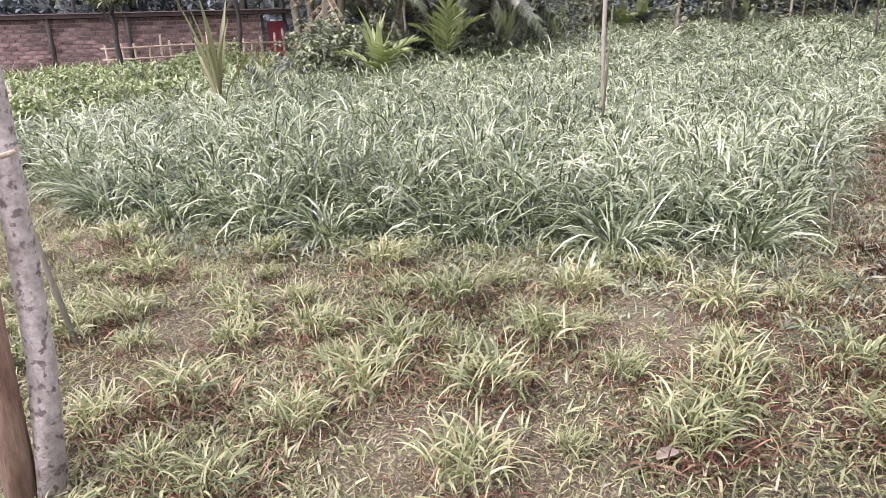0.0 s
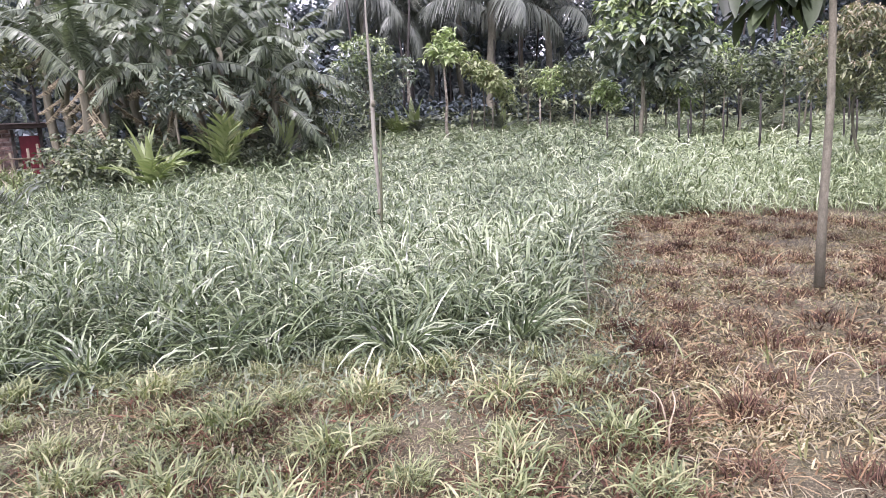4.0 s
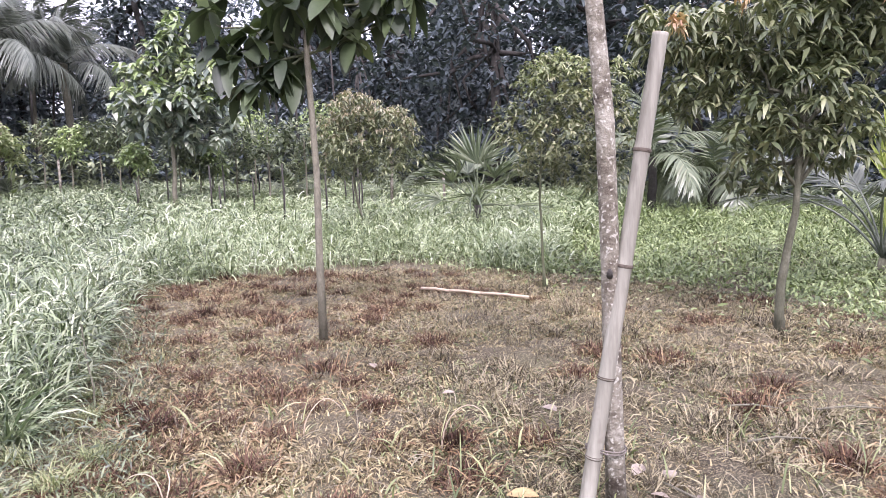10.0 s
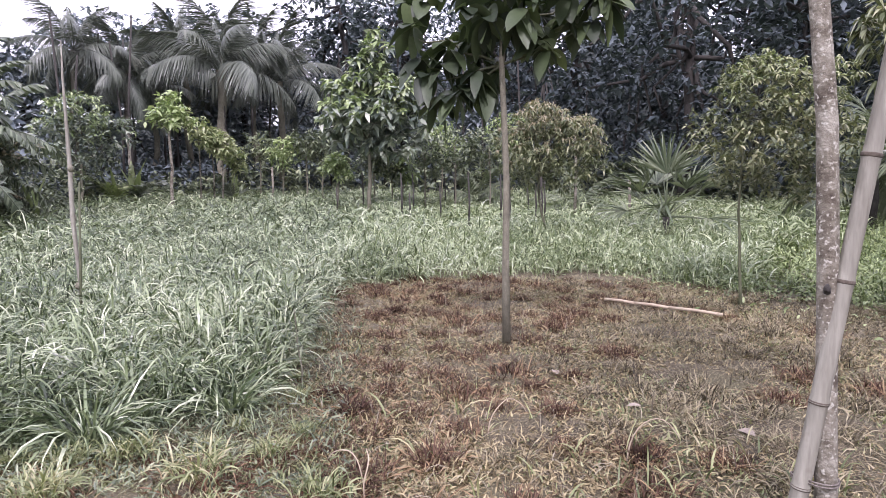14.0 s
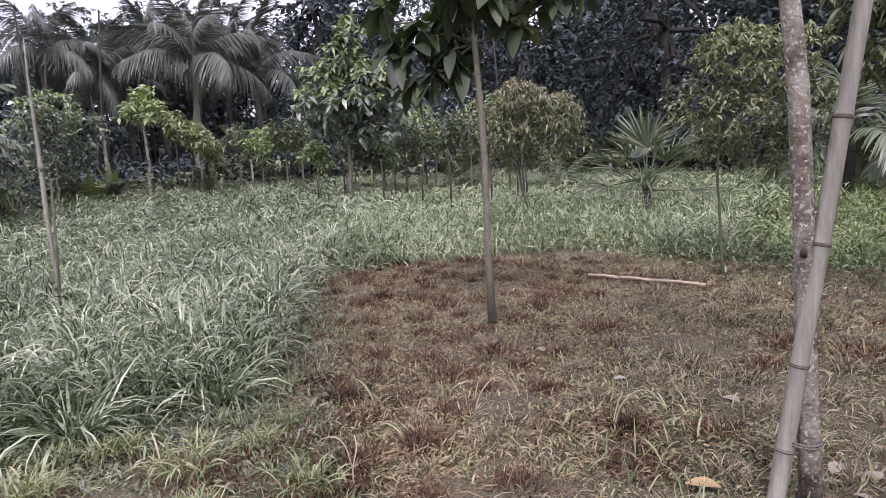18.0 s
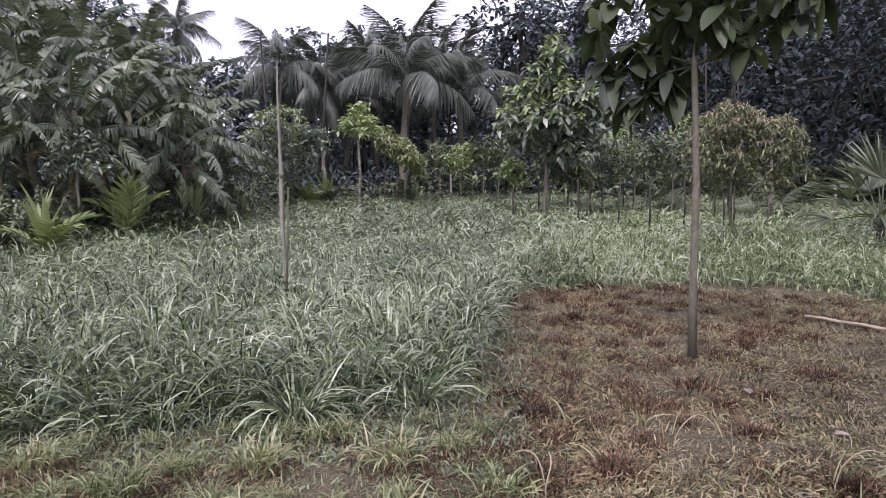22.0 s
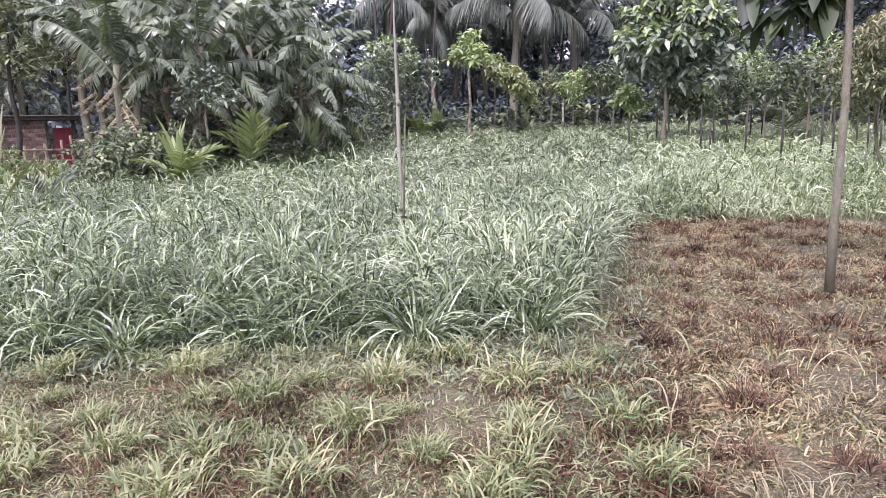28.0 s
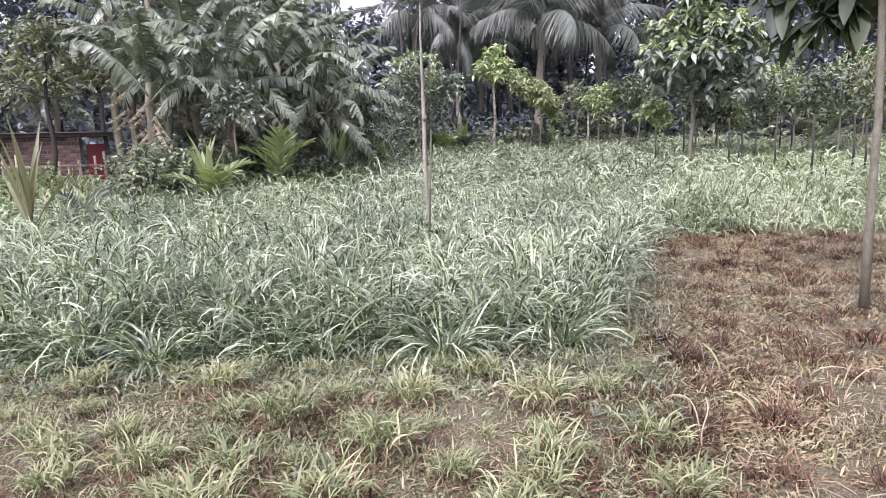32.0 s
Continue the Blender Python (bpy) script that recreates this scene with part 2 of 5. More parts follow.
M_BARK = rough_material("grey_bark", [(0.3, (0.135, 0.128, 0.092)), (0.55, (0.205, 0.195, 0.142)), (0.8, (0.30, 0.285, 0.22))], 22, 0.9, 0.6, 60, (1, 1, 0.5))
M_BARK_OLIVE = rough_material("olive_bark", [(0.3, (0.06, 0.062, 0.036)), (0.55, (0.11, 0.112, 0.073)), (0.8, (0.18, 0.178, 0.13))], 16, 0.9, 0.6, 50, (1, 1, 0.5))
M_BARK_DARK = rough_material("dark_bark", [(0.3, (0.03, 0.028, 0.025)), (0.6, (0.06, 0.055, 0.048)), (0.8, (0.10, 0.092, 0.08))], 10, 0.95, 0.6)
M_BAMBOO = rough_material("weathered_bamboo", [(0.3, (0.165, 0.157, 0.122)), (0.5, (0.295, 0.288, 0.235)), (0.75, (0.42, 0.415, 0.35))], 6, 0.7, 0.3, 70, (1, 1, 0.12), ((0.13, 0.10, 0.075), 7, 0.57, 0.74))
M_ROT = rough_material("rotten_wood", [(0.3, (0.13, 0.075, 0.05)), (0.5, (0.30, 0.20, 0.14)), (0.75, (0.42, 0.33, 0.25))], 14, 0.95, 0.8, 40, (1, 1, 0.2))
M_STEM = rough_material("green_stem", [(0.3, (0.06, 0.072, 0.034)), (0.6, (0.11, 0.12, 0.065)), (0.8, (0.18, 0.175, 0.11))], 9, 0.7, 0.3)
M_SHEATH = rough_material("banana_stem", [(0.3, (0.10, 0.095, 0.06)), (0.5, (0.19, 0.18, 0.12)), (0.75, (0.29, 0.27, 0.19))], 6, 0.6, 0.3, 30, (1, 1, 0.15))


# ---------------------------------------------------------------- plan helpers
def spot(az, r):
    """A place on the plan, by its bearing to the left of +y and its distance from the standing point."""
    return -math.sin(radians(az)) * r, math.cos(radians(az)) * r


def rise(x, y):
    """The lie of the land: level near by, climbing a little towards the woods."""
    r = np.hypot(x, y)
    return 0.56 * np.clip((r - 8.0) / 20.0, 0, 1.3) ** 1.15 * np.clip((np.degrees(np.arctan2(-x, y)) * -1 + 100) / 30, 0, 1)


FRONT = np.array([(-60, 6.6), (-25, 7.2), (-18, 7.7), (-7, 8.5), (6, 9.2), (15, 10.3), (19, 10.2), (26, 9.8), (33, 9.6), (38.2, 9.2), (40.4, 7.4), (41.3, 6.2), (42.0, 5.0), (44.5, 4.45), (52, 4.05), (61, 4.15), (73, 4.3), (86, 4.6), (94, 5.3), (99, 5.9), (103, 7.3), (125, 7.6)])
EDGE = np.array([(-60, 19), (-30, 20), (-20, 18), (-5, 19), (5, 23), (15, 26), (30, 28), (45, 29), (55, 27), (60, 22.5), (66, 18.2), (75, 14.2), (84, 12.2), (100, 12.2), (125, 11)])


def bearing(x, y):
    return np.degrees(np.arctan2(-x, y))


def front(az):
    return np.interp(az, FRONT[:, 0], FRONT[:, 1])


def edge(az):
    return np.interp(az, EDGE[:, 0], EDGE[:, 1])


# ---------------------------------------------------------------- mesh helpers
def mesh_of(name, verts, quads=None, tris=None, smooth=True, material=None):
    """A mesh from arrays of corners, four-sided and three-sided faces."""
    verts = np.asarray(verts, np.float32)
    q = np.zeros((0, 4), np.int32) if quads is None else np.asarray(quads, np.int32).reshape(-1, 4)
    t = np.zeros((0, 3), np.int32) if tris is None else np.asarray(tris, np.int32).reshape(-1, 3)
    me = bpy.data.meshes.new(name)
    me.vertices.add(len(verts))
    me.vertices.foreach_set("co", verts.ravel())
    loops = np.concatenate([q.ravel(), t.ravel()])
    me.loops.add(len(loops))
    me.loops.foreach_set("vertex_index", loops)
    n = len(q) + len(t)
    me.polygons.add(n)
    me.polygons.foreach_set("loop_start", np.concatenate([np.arange(len(q)) * 4, len(q) * 4 + np.arange(len(t)) * 3]).astype(np.int32))
    me.polygons.foreach_set("use_smooth", np.full(n, smooth))
    me.update(calc_edges=True)
    if material:
        me.materials.append(material)
    return me


class Build:
    """Collects pieces of one mesh."""

    def __init__(self):
        self.v, self.q, self.n = [], [], 0

    def add(self, verts, quads):
        self.v.append(np.asarray(verts, float).reshape(-1, 3))
        self.q.append(np.asarray(quads, int).reshape(-1, 4) + self.n)
        self.n += len(self.v[-1])
        return self

    def mesh(self, name, material, smooth=True):
        return mesh_of(name, np.concatenate(self.v), np.concatenate(self.q), None, smooth, material)


def unit(a):
    return a / np.maximum(np.linalg.norm(a, axis=-1, keepdims=True), 1e-9)


def strips(p, d, up, length, width, droop, prof, fold=0.0, cols=2):
    """Many leaf strips at once: from p along d, sagging by droop, as wide along the way as prof says."""
    p, d, up = np.atleast_2d(p), unit(np.atleast_2d(d)), np.atleast_2d(up)
    n, s = len(p), np.linspace(0, 1, len(prof))
    length, width, droop = (np.broadcast_to(np.asarray(a, float), (n,)) for a in (length, width, droop))
    side = unit(np.cross(d, up))
    nor = np.cross(side, d)
    mid = p[:, None] + d[:, None] * (length[:, None] * s)[..., None]
    mid[..., 2] -= (droop * length)[:, None] * s**2
    half = (width[:, None] * np.asarray(prof) * 0.5)[..., None]
    if cols == 2:
        v = np.stack([mid - side[:, None] * half, mid + side[:, None] * half], 2)
    else:
        lift = nor[:, None] * half * fold
        v = np.stack([mid - side[:, None] * half + lift, mid, mid + side[:, None] * half + lift], 2)
    k, c = len(prof), cols
    base = (np.arange(n) * k * c)[:, None, None] + (np.arange(k - 1) * c)[None, :, None] + np.arange(c - 1)[None, None, :]
    return v.reshape(-1, 3), np.stack([base, base + 1, base + c + 1, base + c], -1).reshape(-1, 4)


def tube(points, radii, sides=8):
    """A round limb along points, closed at its end."""
    pts = np.asarray(points, float)
    rad = np.broadcast_to(np.asarray(radii, float), (len(pts),))
    way = unit(np.gradient(pts, axis=0))
    ref = np.array([0.0, 1.0, 0.0]) if abs(way[0][1]) < 0.9 else np.array([1.0, 0, 0])
    a = unit(np.cross(way, ref))
    b = np.cross(way, a)
    ang = np.linspace(0, 2 * np.pi, sides, endpoint=False)
    ring = pts[:, None] + rad[:, None, None] * (np.cos(ang)[None, :, None] * a[:, None] + np.sin(ang)[None, :, None] * b[:, None])
    v = np.concatenate([ring.reshape(-1, 3), pts[:1], pts[-1:]])
    i = np.arange(len(pts) - 1)[:, None] * sides + np.arange(sides)[None]
    j = np.arange(len(pts) - 1)[:, None] * sides + (np.arange(sides)[None] + 1) % sides
    q = [np.stack([i, j, j + sides, i + sides], -1).reshape(-1, 4)]
    last, c = (len(pts) - 1) * sides, len(pts) * sides
    m = np.arange(0, sides, 2)
    q.append(np.stack([last + m, last + (m + 1) % sides, last + (m + 2) % sides, np.full(len(m), c + 1)], -1))
    q.append(np.stack([(m + 2) % sides, (m + 1) % sides, m, np.full(len(m), c)], -1))
    return v, np.concatenate(q)


def bend(a, b, rng, sway=0.1, n=6):
    """A slightly crooked line from a to b."""
    a, b = np.asarray(a, float), np.asarray(b, float)
    s = np.linspace(0, 1, n)[:, None]
    off = rng.normal(0, 1, (n, 3)) * sway * np.linalg.norm(b - a) * 0.25
    return a + (b - a) * s + off * (s * (1 - s) * 4)


def thing(name, x, y, z, label, category, group="", turn=0.0, size=1.0):
    ob = new(name)
    ob.empty_display_size = 0.1
    ob.matrix_basis = pose(x, y, z, 0, 0, turn) @ Matrix.Scale(size, 4)
    return tagged(ob, label, category, group)


def part(name, mesh, parent, label=""):
    ob = new(name, mesh)
    ob.parent = parent
    if label:
        ob["label"] = label
    return ob


# ---------------------------------------------------------------- ground: one sheet to the horizon
def make_ground():
    rad = np.concatenate([[0.0], np.linspace(0.4, 14, 90), np.linspace(14.4, 40, 50), [50, 70, 120, 300, 1200]])
    ang = np.linspace(0, 2 * np.pi, 220, endpoint=False)
    x = (rad[:, None] * -np.sin(ang)).ravel()
    y = (rad[:, None] * np.cos(ang)).ravel()
    z = rise(x, y)
    rng = np.random.default_rng(5)
    near = np.clip(1 - np.hypot(x, y) / 40, 0, 1)
    z = z + near * (0.018 * np.sin(x * 3.1 + y * 1.7) + 0.014 * np.sin(y * 4.3 - x * 2.2 + 1) + rng.normal(0, 0.008, len(x)))
    # the furrow and the small burrow beside the cut rows
    for hx, hy, depth, w in ((-1.75, 2.55, 0.10, 0.10), (-2.05, 2.95, 0.05, 0.25), (-1.45, 2.1, 0.05, 0.25), (-2.3, 3.3, 0.04, 0.25)):
        z = z - depth * np.exp(-((x - hx) ** 2 + (y - hy) ** 2) / (2 * w * w))
    k = len(ang)
    i = np.arange(len(rad) - 1)[:, None] * k + np.arange(k)[None]
    j = np.arange(len(rad) - 1)[:, None] * k + (np.arange(k)[None] + 1) % k
    me = mesh_of("ground", np.stack([x, y, z], 1), np.stack([i, i + k, j + k, j], -1).reshape(-1, 4))
    m, nt, b, out = nodes_of("earth")
    soil = ramp(nt, noise_node(nt, 2.2, 6.0, 0.7), [(0.3, (0.034, 0.027, 0.015)), (0.5, (0.072, 0.059, 0.034)), (0.7, (0.125, 0.104, 0.063))])
    soil = mixed(nt, ramp(nt, noise_node(nt, 0.9, 3.0, 0.6), [(0.52, (0, 0, 0)), (0.66, (0.8, 0.8, 0.8))]), soil, (0.14, 0.116, 0.072))
    crumbs = ramp(nt, noise_node(nt, 38, 5.0, 0.75), [(0.38, (0.12, 0.11, 0.10)), (0.6, (1, 1, 1))])
    soil = mixed(nt, 0.7, soil, crumbs, "MULTIPLY")
    chaff = ramp(nt, noise_node(nt, 85, 3.0, 0.75), [(0.51, (0, 0, 0)), (0.60, (1, 1, 1))])
    soil = mixed(nt, chaff, soil, (0.26, 0.22, 0.135))
    moss = ramp(nt, noise_node(nt, 1.3, 4.0, 0.7), [(0.45, (0, 0, 0)), (0.62, (0.25, 0.25, 0.25))])
    nt.links.new(mixed(nt, moss, soil, (0.11, 0.12, 0.055)), b.inputs["Base Color"])
    b.inputs["Roughness"].default_value = 0.95
    bp = nt.nodes.new("ShaderNodeBump")
    bp.inputs["Strength"].default_value, bp.inputs["Distance"].default_value = 0.8, 0.03
    nt.links.new(noise_node(nt, 30, 5.0, 0.7), bp.inputs["Height"])
    nt.links.new(bp.outputs[0], b.inputs["Normal"])
    me.materials.append(m)
    tagged(new("ground", me), "brown crumbly farm soil under cut and growing grass", "ground", kind="structure")


make_ground()


# ---------------------------------------------------------------- grass
BLADE = (0.55, 0.9, 1.0, 0.85, 0.5, 0.03)
MID = (0.5, 1.0, 0.85, 0.04)
SHORT = (0.7, 1.0, 0.04)
CHIP = (0.9, 0.4)


def blades(rng, x, y, z, length, width, tilt, droop, prof=BLADE, az=None):
    n = len(x)
    az = rng.uniform(0, 2 * np.pi, n) if az is None else az
    d = np.stack([np.sin(tilt) * np.cos(az), np.sin(tilt) * np.sin(az), np.cos(tilt)], 1)
    up = np.stack([-np.cos(tilt) * np.cos(az), -np.cos(tilt) * np.sin(az), np.sin(tilt)], 1) + rng.normal(0, 0.45, (n, 3))
    # arching blades run on outwards as they sag
    return strips(np.stack([x, y, z], 1), d, up, length, width, droop, prof)


def arcs(rng, x, y, z, az, tilt, bend_by, length, width, prof=BLADE, twist=0.35):
    """Blades that rise from their foot, lean over and hang at the tip, true to their length."""
    n, k = len(x), len(prof)
    s = np.linspace(0, 1, k)
    lean = tilt[:, None] + bend_by[:, None] * s[None] ** 1.1
    mid_lean = (lean[:, 1:] + lean[:, :-1]) / 2
    step = (length / (k - 1))[:, None]
    out = np.concatenate([np.zeros((n, 1)), np.cumsum(np.sin(mid_lean) * step, 1)], 1)
    high = np.concatenate([np.zeros((n, 1)), np.cumsum(np.cos(mid_lean) * step, 1)], 1)
    way = np.stack([np.cos(az), np.sin(az), np.zeros(n)], 1)
    mid = np.stack([x, y, z], 1)[:, None] + way[:, None] * out[..., None]
    mid[..., 2] += high
    roll = rng.normal(0, twist, n)
    side = np.stack([-np.sin(az) * np.cos(roll), np.cos(az) * np.cos(roll), np.sin(roll)], 1)
    half = (width[:, None] * np.asarray(prof) * 0.5)[..., None]
    v = np.stack([mid - side[:, None] * half, mid + side[:, None] * half], 2)
    base = (np.arange(n) * k * 2)[:, None] + (np.arange(k - 1) * 2)[None]
    return v.reshape(-1, 3), np.stack([base, base + 1, base + 3, base + 2], -1).reshape(-1, 4)


def scatter(rng, n, r0, r1, a0, a1):
    r = np.sqrt(rng.uniform(r0 * r0, r1 * r1, n))
    a = rng.uniform(a0, a1, n)
    return -np.sin(np.radians(a)) * r, np.cos(np.radians(a)) * r, r, a


def stuff(name, build, material, label, category):
    return tagged(new(name, build.mesh(name, material)), label, category, kind="stuff")


def patches(x, y, scale, seed):
    """A smooth drift between 0 and 1 over the plan."""
    s = np.sin(x * scale + seed) * np.cos(y * scale * 1.3 - seed * 2) + np.sin((x + y) * scale * 0.7 + seed * 3) * 0.7 + np.sin((x - 2 * y) * scale * 1.9 + seed) * 0.4
    return np.clip(0.5 + s * 0.28, 0, 1)


def clump_field(rng, n, r0, r1, a0, a1, per, h, w, spread, keep, prof=BLADE, apart=0.0, flat=0.0):
    """Tussocks over a stretch of the plan: fountains of blades that rise, arch outwards and hang."""
    x, y, r, a = scatter(rng, n, r0, r1, a0, a1)
    ok = keep(x, y, r, a)
    x, y = x[ok], y[ok]
    if apart:
        kept = []
        for i in range(len(x)):
            if all((x[i] - x[j]) ** 2 + (y[i] - y[j]) ** 2 > apart * apart for j in kept):
                kept.append(i)
        x, y = x[kept], y[kept]
    tall = rng.uniform(0.7, 1.2, len(x)) * (0.8 + 0.35 * patches(x, y, 0.8, 2.0))
    x, y, tall = np.repeat(x, per), np.repeat(y, per), np.repeat(tall, per)
    m = len(x)
    az, off = rng.uniform(0, 2 * np.pi, m), np.abs(rng.normal(0, spread, m))
    x, y = x + np.cos(az) * off, y + np.sin(az) * off
    # the outer rows are lower and more open, and so is the weedy end by the house
    far_in = np.clip((np.hypot(x, y) - front(bearing(x, y))) / 1.1, 0.0, 1.0) * np.clip((112 - bearing(x, y)) / 26, 0.35, 1.0)
    grown = h * tall * (0.62 + 0.38 * far_in)
    # leaves stand off the stems at all heights
    foot = rng.uniform(0, 1, m) < 0.35
    up = np.where(foot, 0.05, rng.uniform(0.0, 1.0, m) ** 0.8)
    out = grown * up * np.abs(rng.normal(0.10, 0.16, m))
    x, y = x + np.cos(az) * out, y + np.sin(az) * out
    z = rise(x, y) - 0.02 + grown * up * 0.72
    tilt = np.clip(rng.normal(0.42, 0.3, m), -0.2, 1.2) * np.where(foot, 0.55, 1.0) + flat
    long = grown * rng.uniform(0.28, 0.72, m) * (1.1 - 0.3 * up) * np.where(foot, 1.75, 1.0)
    return arcs(rng, x, y, z, az + rng.normal(0, 0.7, m), tilt, rng.uniform(1.1, 3.0, m) * (1.1 - 0.25 * up), long, w * rng.uniform(0.5, 1.15, m), prof, 0.4)

def make_field():
    rng = np.random.default_rng(11)
    tall = lambda x, y, r, a: (r > front(a) + np.where(a > 43, 0.32, 0.1) + rng.normal(0.05, 0.10, len(r))) & (r < edge(a) + 1)
    b = Build()
    b.add(*clump_field(rng, 1500, 3.9, 7.5, 37, 106, 125, 0.68, 0.0155, 0.07, tall, BLADE, 0.21))
    b.add(*clump_field(rng, 4600, 7.5, 13, 34, 106, 54, 0.64, 0.0165, 0.08, tall, (0.6, 1.0, 0.9, 0.04), 0.19, 0.15))
    b.add(*clump_field(rng, 4800, 13, 30, 33, 100, 26, 0.70, 0.029, 0.14, tall, MID, flat=0.3))
    stuff("tall_grass_field", b, M_GRASS, "dense waist-low field of long arching green fodder grass", "grass")
    b = Build()
    b.add(*clump_field(rng, 2300, 8.8, 14, 5, 38, 40, 0.60, 0.018, 0.08, tall, (0.6, 1.0, 0.9, 0.04), 0.20))
    b.add(*clump_field(rng, 2700, 14, 29, 0, 36, 24, 0.62, 0.031, 0.16, tall, MID, flat=0.3))
    stuff("light_grass_strip", b, M_STRIP, "lighter green knee-high grass strip behind the dead patch", "grass")
    # low weeds and grass clumps towards the palms
    b = Build()
    b.add(*clump_field(rng, 1500, 6.6, 15, -42, 9, 20, 0.30, 0.022, 0.10, tall, MID))
    b.add(*clump_field(rng, 900, 14, 22, -42, 4, 26, 0.5, 0.03, 0.16, tall, MID))
    x, y, r, a = scatter(rng, 26000, 5.2, 14, -40, 16)
    ok = r > front(a) + rng.normal(0.2, 0.8, len(r))
    x, y = x[ok], y[ok]
    b.add(*blades(rng, x, y, rise(x, y) + rng.uniform(0, 0.12, len(x)), rng.uniform(0.04, 0.11, len(x)), rng.uniform(0.016, 0.034, len(x)), np.abs(rng.normal(0.9, 0.4, len(x))), rng.uniform(0.1, 0.6, len(x)), (0.5, 1.0, 0.4)))
    x, y, r, a = scatter(rng, 11000, 14, 24, -45, 8)
    b.add(*blades(rng, x, y, rise(x, y), rng.uniform(0.15, 0.35, len(x)), rng.uniform(0.03, 0.06, len(x)), np.abs(rng.normal(0.85, 0.4, len(x))), rng.uniform(0.1, 0.6, len(x)), (0.6, 1.0, 0.05)))
    x, y, r, a = scatter(rng, 5200, 10.5, 21, 84, 110)
    ok = (r > edge(a) - 0.8) & (rng.uniform(0, 1, len(x)) < 0.35 + 0.65 * patches(x, y, 1.6, 3.0))
    x, y = np.repeat(x[ok], 6), np.repeat(y[ok], 6)
    n = len(x)
    dry = Build().add(*arcs(rng, x[::4] + rng.normal(0, 0.1, len(x[::4])), y[::4], rise(x[::4], y[::4]), rng.uniform(0, 6.28, len(x[::4])), np.abs(rng.normal(0.4, 0.3, len(x[::4]))), rng.uniform(0.5, 2.2, len(x[::4])), rng.uniform(0.3, 0.8, len(x[::4])), rng.uniform(0.012, 0.024, len(x[::4])), MID))
    stuff("dry_weeds", dry, M_STRAW, "dry brown weed stalks before the bamboo fence", "weeds")
    b.add(*arcs(rng, x + rng.normal(0, 0.07, n), y + rng.normal(0, 0.07, n), rise(x, y) + rng.uniform(0, 0.3, n), rng.uniform(0, 6.28, n), np.abs(rng.normal(0.6, 0.35, n)), rng.uniform(0.6, 2.2, n), rng.uniform(0.15, 0.42, n), rng.uniform(0.018, 0.045, n), MID))
    stuff("creeping_weeds", b, M_WEED, "low bright green weeds and grass between the palms", "weeds")


def cut_zone(x, y, r, a):
    a = a + 5.0 * (patches(x, y, 3.5, 5.0) - 0.5) + 5.0 * np.sin(x * 91.7 + y * 47.3) * np.sin(x * 37.1 - y * 71.9)
    return (a > 38 - np.clip((4.2 - r) * 4, 0, 8) - np.clip((2.4 - r) * 12, 0, 50)) & (r < front(a))


def dead_zone(x, y, r, a):
    return ~cut_zone(x, y, r, a) & (r < front(a) + 0.2)


